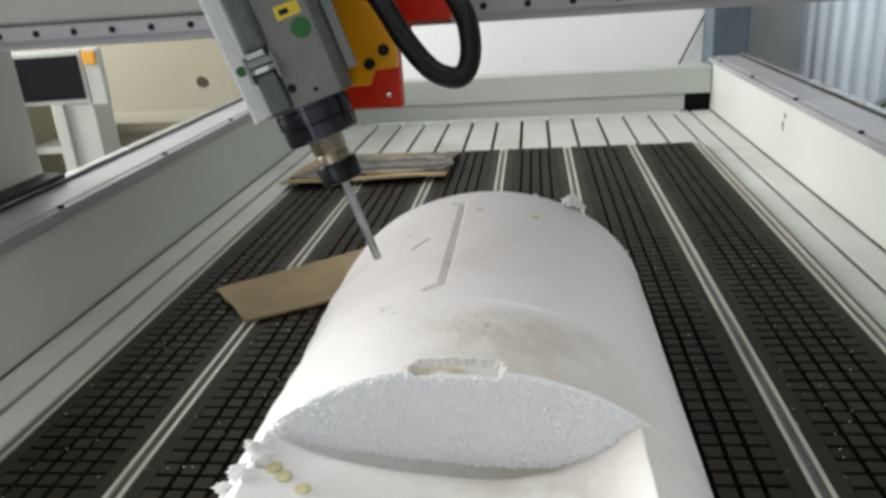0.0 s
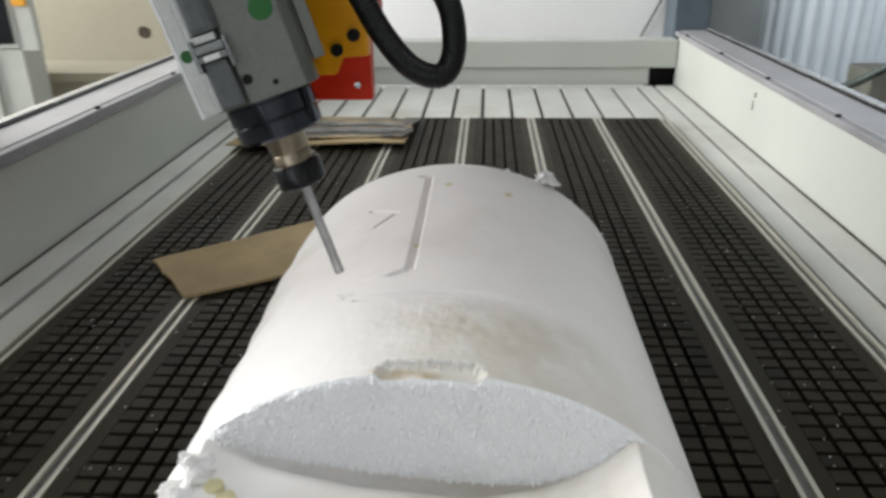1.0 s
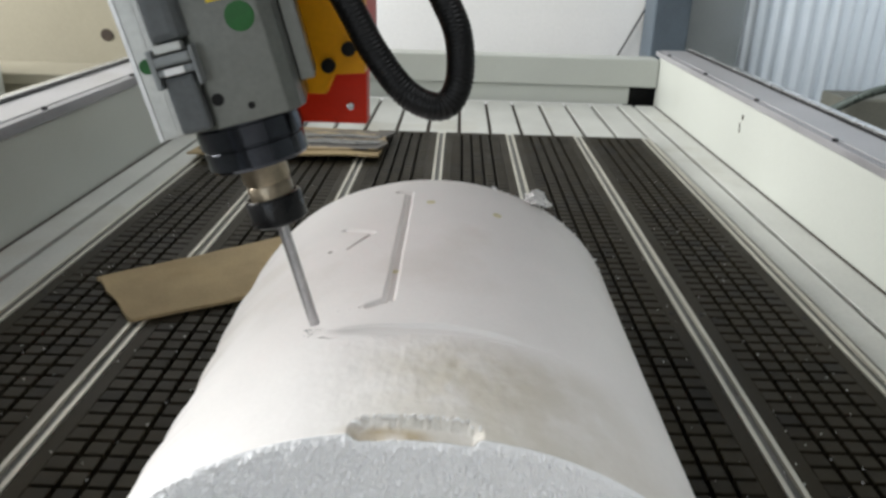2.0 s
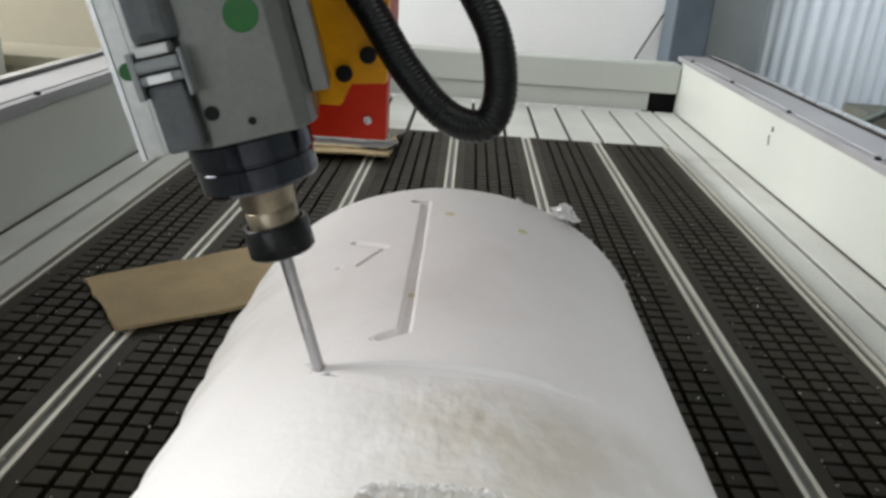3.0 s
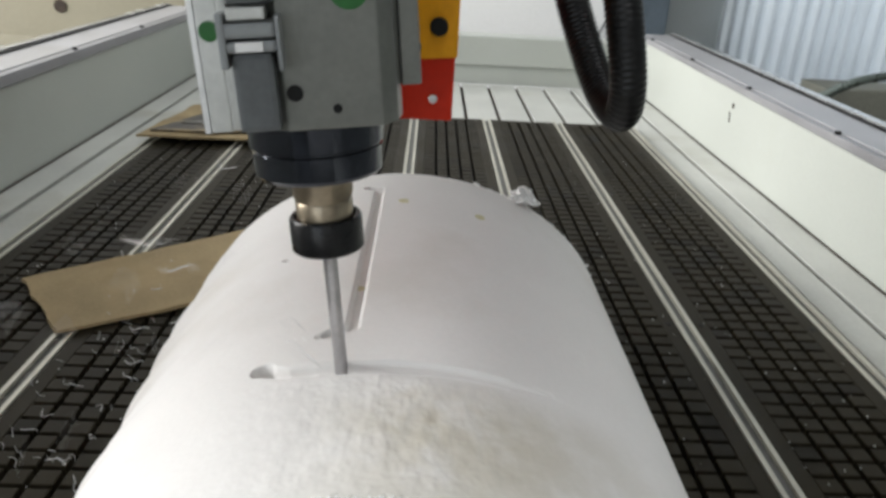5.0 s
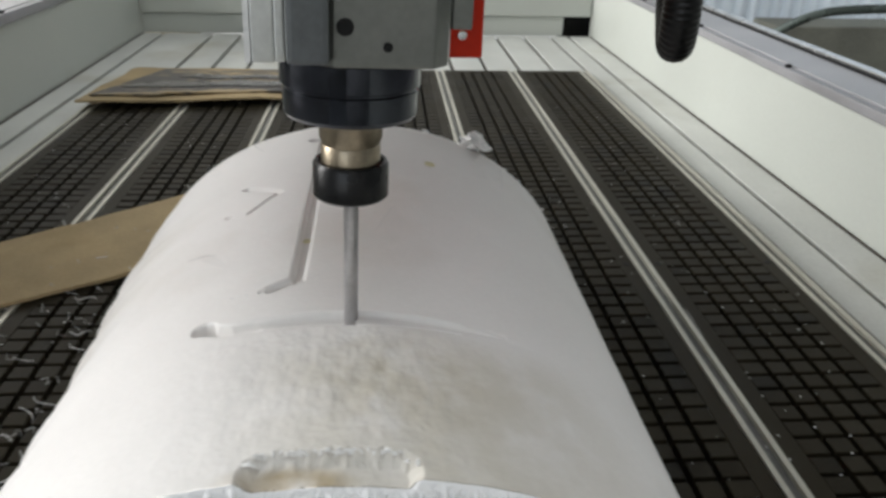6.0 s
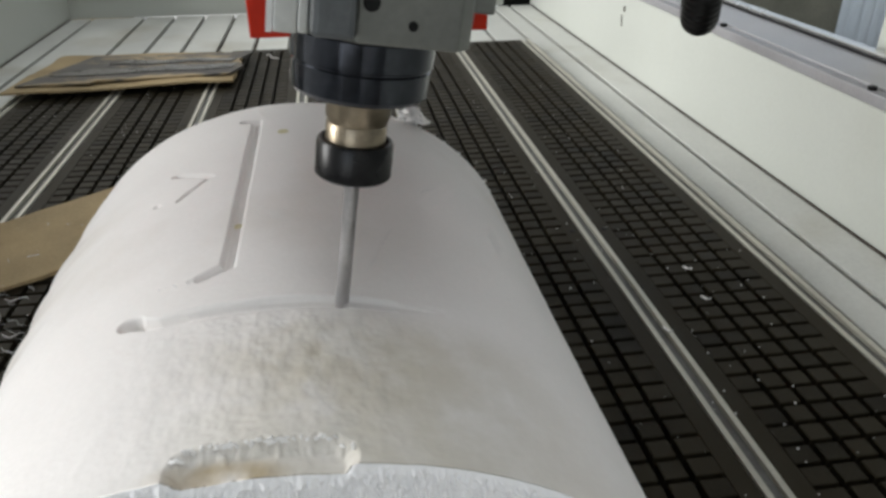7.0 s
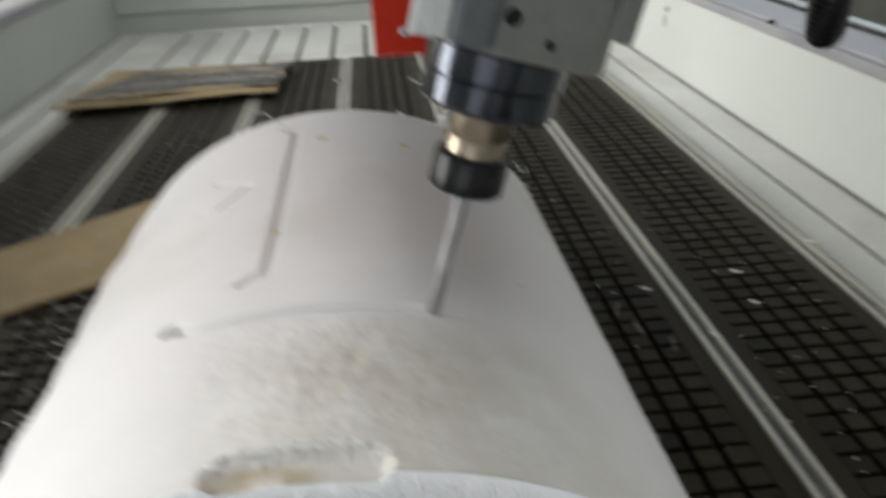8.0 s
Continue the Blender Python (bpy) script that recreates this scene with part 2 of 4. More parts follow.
def part(name, data, mat, parent=None, label="", at=None, smooth=False):
    """One mesh object from a bmesh or mesh, under a thing or part."""
    if isinstance(data, bmesh.types.BMesh):
        bmesh.ops.recalc_face_normals(data, faces=data.faces)
        me = bpy.data.meshes.new(name)
        data.to_mesh(me)
        data.free()
        me.materials.append(M[mat])
        if smooth:
            me.polygons.foreach_set("use_smooth", [True] * len(me.polygons))
            me.set_sharp_from_angle(angle=radians(38))
    else:
        me = data
    ob = new(name, me)
    if parent is not None:
        ob.parent = parent
    if at is not None:
        ob.matrix_basis = at
    if label:
        ob["label"] = label
    return ob


def box(x0, x1, y0, y1, z0, z1, bevel=0.0, bm=None):
    bm = bm or bmesh.new()
    m = Matrix.Translation(((x0 + x1) / 2, (y0 + y1) / 2, (z0 + z1) / 2)) @ Matrix.Diagonal((x1 - x0, y1 - y0, z1 - z0, 1))
    r = bmesh.ops.create_cube(bm, size=1, matrix=m)
    if bevel:
        edges = {e for v in r["verts"] for e in v.link_edges}
        bmesh.ops.bevel(bm, geom=list(edges), offset=bevel, segments=2, affect="EDGES", profile=0.6)
    return bm


def turned(profile, n=40, bm=None):
    """A solid turned about z from (radius, z) pairs."""
    bm = bm or bmesh.new()
    rings = []
    for r, z in profile:
        rings.append([bm.verts.new((r * math.cos(2 * math.pi * i / n), r * math.sin(2 * math.pi * i / n), z)) for i in range(n)])
    for a, b in zip(rings, rings[1:]):
        for i in range(n):
            bm.faces.new((a[i], a[(i + 1) % n], b[(i + 1) % n], b[i]))
    bm.faces.new(rings[0][::-1])
    bm.faces.new(rings[-1])
    return bm


def prism(outline, z0, z1, bevel=0.0, bm=None):
    bm = bm or bmesh.new()
    lo = [bm.verts.new((x, y, z0)) for x, y in outline]
    hi = [bm.verts.new((x, y, z1)) for x, y in outline]
    n = len(outline)
    made = [bm.faces.new(lo[::-1]), bm.faces.new(hi)]
    for i in range(n):
        made.append(bm.faces.new((lo[i], lo[(i + 1) % n], hi[(i + 1) % n], hi[i])))
    if bevel:
        bmesh.ops.bevel(bm, geom=list({e for f in made for e in f.edges}), offset=bevel, segments=2, affect="EDGES", profile=0.6)
    return bm


def disc(r, depth, n=24, bevel=0.0):
    """A short bolt head along -y, its foot at y = 0."""
    bm = turned([(r, 0), (r, depth * 0.8), (r * 0.85, depth)], n)
    bmesh.ops.rotate(bm, verts=bm.verts, cent=(0, 0, 0), matrix=Matrix.Rotation(radians(90), 3, "X"))
    return bm


def tube(points, radius, ribs=0.0, pitch=0.004, n=16):
    """A round hose along a smooth line, with ribs of that height."""
    p = [Vector(q) for q in points]
    line = []
    for i in range(len(p) - 1):
        a, b, c, d = p[max(i - 1, 0)], p[i], p[i + 1], p[min(i + 2, len(p) - 1)]
        steps = max(2, int((c - b).length / (pitch / 4)))
        for k in range(steps):
            t = k / steps
            line.append(0.5 * (2 * b + (c - a) * t + (2 * a - 5 * b + 4 * c - d) * t * t + (3 * b - a - 3 * c + d) * t ** 3))
    line.append(p[-1])
    verts, faces, run = [], [], 0.0
    side = Vector((0, 1, 0))
    for i, q in enumerate(line):
        d = (line[min(i + 1, len(line) - 1)] - line[max(i - 1, 0)]).normalized()
        u = (side - d * side.dot(d)).normalized()
        w = d.cross(u)
        if i:
            run += (q - line[i - 1]).length
        r = radius + ribs * math.cos(2 * math.pi * run / pitch)
        for k in range(n):
            a = 2 * math.pi * k / n
            verts.append(q + (u * math.cos(a) + w * math.sin(a)) * r)
    for i in range(len(line) - 1):
        for k in range(n):
            faces.append((i * n + k, i * n + (k + 1) % n, (i + 1) * n + (k + 1) % n, (i + 1) * n + k))
    return verts, faces


def empty(name, m=None):
    ob = new(name)
    if m is not None:
        ob.matrix_basis = m
    return ob


# ---- the hall ----
def structure(name, bm, mat, label, category="wall"):
    return tagged(part(name, bm, mat), label, category, kind="structure")


structure("floor", box(-5.2, 6.2, -4.2, 5.6, -0.95, -0.85), "hall_floor", "worn grey concrete workshop floor", "floor")
bm = box(-5.2, 1.66, 5.2, 5.4, -0.85, 4.4)
box(4.4, 6.2, 5.2, 5.4, -0.85, 4.4, bm=bm)
box(1.66, 4.4, 5.2, 5.4, 2.85, 4.4, bm=bm)
structure("wall_north", bm, "hall_wall", "bright white plastered workshop wall with a gateway behind the curtain")
structure("ground", box(-40, 40, 5.6, 60, -1.0, -0.9), "hall_floor", "grey concrete yard outside the gateway", "ground")
# unseen east wall, kept grey so that less light bounces back
structure("wall_east", box(6.0, 6.2, -4.0, 5.2, -0.85, 4.4), "grey_panel", "unseen side wall, added in grey to dim bounced light")
bm = box(-5.2, -5.0, -4.0, 5.2, -0.85, 0.38)
box(-5.2, -5.0, -4.0, 5.2, 2.62, 4.4, bm=bm)
box(-5.2, -5.0, -4.0, 1.05, 0.38, 2.62, bm=bm)
box(-5.2, -5.0, 4.75, 5.2, 0.38, 2.62, bm=bm)
structure("wall_west", bm, "hall_wall", "white workshop wall with a long window opening")
# unseen south wall and grey roof, added around the two fill lamps
bm = box(-5.2, -4.0, -4.2, -4.0, -0.85, 4.4)
box(-0.4, 6.2, -4.2, -4.0, -0.85, 4.4, bm=bm)
box(-4.0, -0.4, -4.2, -4.0, 2.6, 4.4, bm=bm)
structure("wall_south", bm, "hall_wall", "unseen white wall, added with an opening for the south fill lamp")
bm = box(-5.2, -0.4, -4.2, 5.4, 4.4, 4.5)
box(1.6, 6.2, -4.2, 5.4, 4.4, 4.5, bm=bm)
box(-0.4, 1.6, -4.2, -1.5, 4.4, 4.5, bm=bm)
box(-0.4, 1.6, 4.1, 5.4, 4.4, 4.5, bm=bm)
structure("ceiling", bm, "grey_panel", "unseen roof, added grey to cut bounce, open for the overhead fill", "ceiling")
structure("wall_panel", box(-4.9, -0.95, 5.16, 5.197, -0.85, 1.0), "beige_wall", "cream wainscot panel on the workshop wall")
structure("pillar", box(1.065, 1.255, 4.93, 5.17, -0.85, 4.4, 0.01), "pillar", "blue-grey painted steel pillar", "pillar")
structure("wall_panel_grey", box(1.26, 1.66, 5.13, 5.196, -0.85, 3.0), "grey_panel", "dull grey sheet panel on the wall")


def strip_curtain():
    verts, faces = [], []
    n = 240
    for i in range(n + 1):
        x = 1.565 + i * 0.012
        y = 5.02 + 0.013 * math.sin(i * 0.012 * 2 * math.pi / 0.072 + 1.1 * math.sin(i * 0.13)) + 0.012 * math.sin(i * 0.11)
        for dy in (0, 0.006):
            verts += [(x, y + dy, -0.80 + 0.004 * math.sin(i * 0.7)), (x, y + dy, 2.9)]
    for i in range(n):
        a, b = i * 4, i * 4 + 4
        faces += [(a, b, b + 1, a + 1), (a + 2, a + 3, b + 3, b + 2), (a, a + 2, b + 2, b), (a + 1, b + 1, b + 3, a + 3)]
    ob = new("strip_curtain", mesh("strip_curtain", verts, faces, "curtain", True))
    return tagged(ob, "pale blue translucent pleated strip curtain before the gateway", "curtain")


strip_curtain()
tagged(part("storage_box", box(2.02, 2.75, 4.66, 4.93, -0.85, -0.15, 0.012), "olive"), "low grey-olive box standing before the strip curtain", "box")
tagged(part("wall_cable", box(-0.004, 0.004, -0.004, 0.004, -0.33, 0.33), "black", at=pose(1.005, 5.18, 0.085, 0, 26, 0)),
       "thin dark cable hanging slantwise on the white wall", "cable")
vs, fs = tube([(1.30, 3.72, -0.838), (1.32, 3.71, -0.40), (1.38, 3.7, -0.10), (1.50, 3.7, -0.018), (1.66, 3.7, 0.055), (1.90, 3.7, 0.075), (2.2, 3.75, 0.06), (2.5, 3.85, -0.06), (2.6, 3.9, -0.40), (2.62, 3.9, -0.838)], 0.017, 0, 0.06, 12)
tagged(new("floor_pipe", mesh("floor_pipe", vs, fs, "pipe", True)), "grey-green steel pipe arching over the floor beside the machine", "pipe")


# ---- the machine frame and bed ----
BED = -0.012
RAILS = [-0.6, -0.4, -0.2, 0.0, 0.2, 0.4, 0.6]
FAR = 3.0
NEAR = 0.2


def machine_bed():
    bed = empty("machine_bed", pose(0, 0, 0))
    xs = [-0.757, -0.686] + [round(-0.521 + 0.0955 * i, 4) for i in range(13)] + [0.690, 0.770]
    xs = sorted(set(xs))
    # dark brown base paints in the shade seen between the planks
    part("bed_base", box(-0.756, 0.769, NEAR, 3.578, BED - 0.14, BED - 0.012), "stain", bed)
    for a, b in zip(xs, xs[1:]):
        part("bed_plank", box(a + 0.0058, b - 0.0058, NEAR, 3.576, BED - 0.012, BED, 0.0012), "bed_paint", bed)
    return tagged(bed, "cream-painted slotted steel machine bed with dusty slots, their shade painted dark", "machine bed")


machine_bed()


def side_wall(s, name):
    wall = empty(name)
    w = 0.757 if s < 0 else 0.770
    h = 0.168 if s < 0 else 0.160
    top = 0.194 if s < 0 else 0.180

    def strip(name, a, b, y1, z0, z1, bevel, mat, label=""):
        xa, xb = sorted((s * a, s * b))
        part(name, box(xa, xb, NEAR, y1, z0, z1, bevel), mat, wall, label)

    strip("side_plate", w, w + 0.043, 3.60, -0.85, h, 0.003, "white_paint", "off-white painted side plate")
    strip("edge_bar", w - 0.005, w + 0.014, 3.64, h + 0.002, top - 0.002, 0.002, "cap_dark", "darker steel bar along the cap")
    strip("cap_plate", w + 0.015, w + 0.135, 3.64, h + 0.002, top, 0.002, "cap", "grey steel cap plate")
    strip("guide_rail", w + 0.112, w + 0.133, 3.64, top + 0.0005, top + 0.008, 0.002, "rail_steel", "bright steel guide rail")
    strip("foot_joint", w - 0.006, w - 0.0005, 3.576, BED + 0.0002, BED + 0.0012, 0, "stain", "dark dirty joint along the foot")
    strip("seal_strip", w + 0.103, w + 0.110, 3.64, top + 0.0003, top + 0.004, 0.001, "black", "black seal strip beside the guide rail")
    y = 0.62
    while y < 3.5:
        part("cap_bolt", turned([(0.0062, 0), (0.0062, 0.004), (0.005, 0.0055)], 12), "black", wall, at=pose(s * (w + 0.004), y, top - 0.002))
        y += 0.41
    return tagged(wall, "off-white machine side wall with grey steel cap and guide rail", "machine wall")


left = side_wall(-1, "side_wall")
# black strip along the left guide rail, ending at y = 2.03
part("rail_black_strip", box(-0.915, -0.862, NEAR, 2.03, 0.2025, 0.214, 0.003), "black", left, "black strip over the guide rail")
right = side_wall(1, "side_wall")
part("paint_scratch", box(-0.001, 0.001, -0.004, 0.004, -0.006, 0.006), "stain", right, at=pose(0.7695, 2.725, 0.126))
part("paint_scratch", box(-0.001, 0.001, -0.002, 0.002, -0.013, 0.013), "stain", right, at=pose(0.7695, 2.735, 0.097, -14, 0, 0))


def end_beam():
    beam = empty("end_beam")
    part("crossbeam", box(-0.755, 0.768, 3.58, 3.68, 0.052, 0.153, 0.006), "white_paint", beam)
    part("lower_plate", box(-0.755, 0.672, 3.59, 3.62, BED, 0.050), "white_paint", beam)
    # solid black sheet gives the dark of the gap below the beam
    part("opening", box(0.674, 0.80, 3.66, 3.68, -0.1, 0.050), "black", beam, "black sheet for the shade in the opening under the beam")
    return tagged(beam, "white painted crossbeam closing the machine bed", "beam")


end_beam()


def vacuum_plate(x0, x1):
    """Milled plate between two rails: five columns of cells, cross grooves, plain margins."""
    verts, faces = [], []
    depth = 0.011

    def block(xa, xb, ya, yb, z0, z1, ch=0.0006):
        i = len(verts)
        verts.extend([(xa, ya, z0), (xb, ya, z0), (xb, yb, z0), (xa, yb, z0),
                      (xa, ya, z1 - ch), (xb, ya, z1 - ch), (xb, yb, z1 - ch), (xa, yb, z1 - ch),
                      (xa + ch, ya + ch, z1), (xb - ch, ya + ch, z1), (xb - ch, yb - ch, z1), (xa + ch, yb - ch, z1)])
        for a, b in ((0, 1), (1, 2), (2, 3), (3, 0)):
            faces.append((i + a, i + b, i + b + 4, i + a + 4))
            faces.append((i + a + 4, i + b + 4, i + b + 8, i + a + 8))
        faces.append((i + 8, i + 9, i + 10, i + 11))

    px, py, g = 0.0270, 0.0247, 0.0062
    mid = (x0 + x1) / 2
    left = mid - 2.5 * px
    rows = int((FAR - 0.03 - NEAR) / py)
    block(x0, left - 0.0004, NEAR, FAR, -depth, 0)
    block(left + 5 * px + 0.0004, x1, NEAR, FAR, -depth, 0)
    block(left, left + 5 * px, FAR - 0.0203, FAR, -depth, 0)
    for j in range(rows):
        y1 = FAR - 0.0243 - j * py
        for i in range(5):
            xa = left + i * px + (g / 2 if i else 0)
            xb = left + (i + 1) * px - (g / 2 if i < 4 else 0)
            block(xa, xb, y1 - py + 0.0050, y1, -depth, random.uniform(-0.0002, 0.0002))
    plate = empty("vacuum_plate")
    part("milled_face", mesh("milled_face", verts, faces, "plate"), "plate", plate)
    # floor far blacker than the cells: groove shade put into its colour
    part("backing", box(x0, x1, NEAR, FAR, BED, -depth + 0.0005), "groove", plate, "groove floor with its shade painted black")
    for y in np.arange(0.75, FAR, 0.55):
        for x in (x0 + 0.010, x1 - 0.010):
            part("screw_hole", turned([(0.0042, 0), (0.0042, 0.0006)], 12), "black", plate, at=pose(x, float(y), 0.0))
    return tagged(plate, "black milled vacuum plate with a grid of grooves", "vacuum plate", "vacuum plates of the bed")


for a, b in zip(RAILS, RAILS[1:]):
    vacuum_plate(a + 0.0125, b - 0.0125)


def t_rail(x):
    rail = empty("clamping_rail", pose(x, 0, 0))
    for s in (-1, 1):
        xa, xb = sorted((s * 0.0055, s * 0.0115))
        part("lip", box(xa, xb, NEAR, FAR, BED, 0.0015, 0.0008), "alu", rail)
    # darker aluminium than the lips paints the shade inside the slot
    part("channel", box(-0.0054, 0.0054, NEAR, FAR, BED, -0.0035), "alu_shaded", rail, "slot floor in aluminium darkened for shade")
    return tagged(rail, "aluminium clamping rail with a slot between the plates", "rail", "clamping rails of the bed")


for x in RAILS:
    t_rail(x)


# ---- foam block ----
CX, A, B = 0.019, 0.255, 0.205
Y_FAR, Y_FACE, Y_NEAR = 1.825, 1.250, 0.93
CUTS = [((-0.029, 1.778), (-0.0153, 1.772), 0.0040, 0.0045), ((-0.0153, 1.772), (-0.0135, 1.451), 0.0042, 0.0050),
        ((-0.0135, 1.451), (-0.030, 1.441), 0.0045, 0.0040), ((-0.034, 1.4400), (-0.037, 1.4395), 0.0026, 0.0010),
        ((-0.0865, 1.667), (-0.048, 1.635), 0.0028, 0.0046), ((-0.048, 1.635), (-0.072, 1.598), 0.0020, 0.0026), ((-0.0930, 1.605), (-0.0905, 1.603), 0.0024, 0.0026),
        ((-0.0715, 1.4048), (-0.0695, 1.4042), 0.0060, 0.0095), ((-0.069, 1.403), (-0.056, 1.3965), 0.0050, 0.0075),
        ((-0.056, 1.3965), (-0.036, 1.3945), 0.0048, 0.0060), ((-0.036, 1.3950), (0.020, 1.3965), 0.0043, 0.0042),
        ((0.020, 1.3965), (0.0935, 1.3980), 0.0043, 0.0042), ((0.0935, 1.3980), (0.130, 1.3990), 0.0024, 0.0010),
        ((-0.0095, 1.2555), (0.0545, 1.2555), 0.0108, 0.0068)]


def cut_depth(x, y):
    """How deep the cutter's tracks lie under the skin."""
    d = np.zeros_like(x)
    for (xa, ya), (xb, yb), half, deep in CUTS:
        l2 = (xb - xa) ** 2 + (yb - ya) ** 2
        t = np.clip(((x - xa) * (xb - xa) + (y - ya) * (yb - ya)) / l2, 0, 1)
        r = np.hypot(x - xa - t * (xb - xa), y - ya - t * (yb - ya))
        d = np.maximum(d, deep * np.clip((half * 1.35 - r) / (half * 0.6), 0, 1))
    return d


def shelf(x):
    return np.interp(x, [-0.25, -0.17, -0.12, -0.08, -0.04, 0.0, 0.04, 0.08, 0.11, 0.14, 0.165, 0.185, 0.205, 0.26], [0.125, 0.137, 0.128, 0.121, 0.115, 0.110, 0.106, 0.104, 0.105, 0.111, 0.122, 0.138, 0.150, 0.150])


def spread(stops):
    """Values from the first to the last stop, at the pitch given for each stretch."""
    runs = [np.arange(a, b, p * (1 if b > a else -1)) for a, b, p in stops]
    return np.concatenate(runs + [[stops[-1][1]]])


def skin(x, y):
    """How far the uncut skin stands off the plain half-round: sag, the scraped step, the ragged west flank."""
    xs = x[::4]
    at, few = np.arange(len(x)), np.arange(len(x))[::4]
    low = 0.0007 * np.interp(at, few, [noise.noise((v * 14, y * 14, 3.0)) for v in xs])
    edge = 0.0050 * noise.noise((y * 30, 1.7, 0)) + 0.0030 * noise.noise((y * 85, 6.7, 0)) + 0.0014 * noise.noise((y * 240, 2.7, 0))
    edge += np.interp(y, [1.25, 1.32, 1.39, 1.45, 1.53, 1.62, 1.72, 1.80], [0.001, -0.001, -0.005, -0.006, -0.002, 0.003, 0.002, 0.0])
    edge = edge * np.clip((-x - 0.15) / 0.06, 0, 1)
    worn = np.clip((1.396 - y) / 0.01, 0, 1) * np.exp(-((x - 0.02) / 0.09) ** 2)
    scrape = np.array([noise.noise((v * 55, y * 38, 9.0)) + 0.6 * noise.noise((v * 130, y * 90, 2.0)) + 0.35 * noise.noise((v * 330, y * 260, 5.0)) for v in x]) if y < 1.397 else 0.0
    step = np.clip((1.4035 - 0.04 * x - y) / 0.0030, 0, 1) * np.clip((y - 1.275) / 0.08, 0, 1) * np.exp(-((x - 0.045) / 0.085) ** 4)
    line = 1.4040 - 0.04 * x
    ridge = np.exp(-((y - line) / 0.0012) ** 2) * np.clip((x + 0.01) / 0.03, 0, 1) * np.clip((0.135 - x) / 0.03, 0, 1)
    return low + edge + 0.0007 * worn * scrape - 0.0026 * step + 0.0010 * ridge


def foam_block():
    block = empty("foam_block", pose(0, 0, 0))
    side = math.acos(0.115 / A)
    th = spread([(math.pi - 0.02, math.pi - side, 0.0075), (math.pi - side, side, 0.0040), (side, 0.02, 0.0075)])
    n = len(th) - 1
    ys = spread([(Y_FAR, 1.79, 0.0021), (1.79, 1.76, 0.0011), (1.76, 1.675, 0.0021), (1.675, 1.59, 0.0011), (1.59, 1.47, 0.0021), (1.47, 1.365, 0.0010), (1.365, 1.29, 0.0019), (1.29, Y_FACE, 0.0010)])
    rows = []
    x0, z0 = CX + A * np.cos(th), B * np.sin(th)
    nx, nz = np.cos(th) / A, np.sin(th) / B
    ln = np.hypot(nx, nz)
    nx, nz = nx / ln, nz / ln
    rng = np.random.default_rng(3)
    jag = np.array([0.0016 * noise.noise((x * 420, 2.0, 0.0)) for x in x0])
    for j, y in enumerate(ys):
        rag = jag * 0.25
        if y < 1.29:
            rag = 1.4 * jag + np.array([0.0030 * noise.noise((x * 190, y * 190, 7.0)) + 0.0016 * noise.noise((x * 520, y * 520, 1.0)) for x in x0])
        off = skin(x0, y) - cut_depth(x0, y + rag)
        yy = np.full(n + 1, y)
        if j == 0:
            yy = yy + 0.003 * rng.random(n + 1) * np.clip((x0 - 0.03) / 0.1, 0.2, 1)
        rows.append(np.stack([x0 + nx * off, yy, z0 + nz * off], 1))
    verts = np.concatenate(rows)
    faces = []
    for j in range(len(rows) - 1):
        for i in range(n):
            a = j * (n + 1) + i
            faces.append((a, a + 1, a + n + 2, a + n + 1))
    # rounded far end closed with a fan towards the floor
    base = len(verts)
    far = np.stack([x0, np.full(n + 1, Y_FAR - 0.004), np.zeros(n + 1)], 1)
    verts = np.concatenate([verts, far])
    for i in range(n):
        faces.append((i, base + i, base + i + 1, i + 1))
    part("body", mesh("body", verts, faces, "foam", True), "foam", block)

    # torn face and shelf at the near end
    zsh = np.minimum(shelf(x0), z0)
    fine = 760
    at = np.linspace(0, n, fine + 1)
    xf, ztop, zlow = (np.interp(at, np.arange(n + 1), q) for q in (x0, rows[-1][:, 2], zsh))
    verts = [np.stack([xf, np.full(fine + 1, rows[-1][0, 1]), ztop], 1)]
    grow = 84
    tall = np.clip((ztop - zlow) / 0.01, 0, 1)
    for k in range(1, grow + 1):
        t = k / grow
        z = ztop * (1 - t) + zlow * t
        bead = np.array([0.0070 * abs(noise.noise((x * 260, c * 260, 0.0))) + 0.0046 * abs(noise.noise((x * 560, c * 560, 4.0))) for x, c in zip(xf, z)])
        verts.append(np.stack([xf, Y_FACE - 0.008 * t - bead * tall * min(1, k / 4), z - 0.003 * (k == grow)], 1))
    part("torn_face", mesh("torn_face", np.concatenate(verts), grid_faces(len(verts), fine), "foam_rough", True), "foam_rough", block, "coarse torn foam face")
    verts = [np.stack([x0, np.full(n + 1, Y_FACE - 0.0075), zsh + 0.002], 1)]
    for y in np.arange(Y_FACE - 0.0115, Y_NEAR, -0.006):
        dip = 0.032 * math.exp(-(Y_FACE - 0.0095 - y) / 0.030) * np.exp(-((x0 + 0.01) / 0.15) ** 4) - 0.012
        wob = np.array([0.004 * noise.noise((x * 16, y * 16, 8.0)) for x in x0])
        z = np.minimum(shelf(x0) - dip + wob, z0)
        verts.append(np.stack([x0, np.full(n + 1, y), z], 1))
    verts.append(np.stack([x0, np.full(n + 1, Y_NEAR), np.zeros(n + 1)], 1))
    part("near_ledge", mesh("near_ledge", np.concatenate(verts), grid_faces(len(verts), n), "foam", True), "foam", block, "smooth hollowed foam ledge")
    # yellowish glue spots and torn crumbs
    for x, y, r in ((0.014, 1.729, 0.006), (0.0974, 1.715, 0.006), (-0.0142, 1.525, 0.0042)):
        z = B * math.sqrt(1 - ((x - CX) / A) ** 2)
        z -= 0.0055 if x < 0 else 0
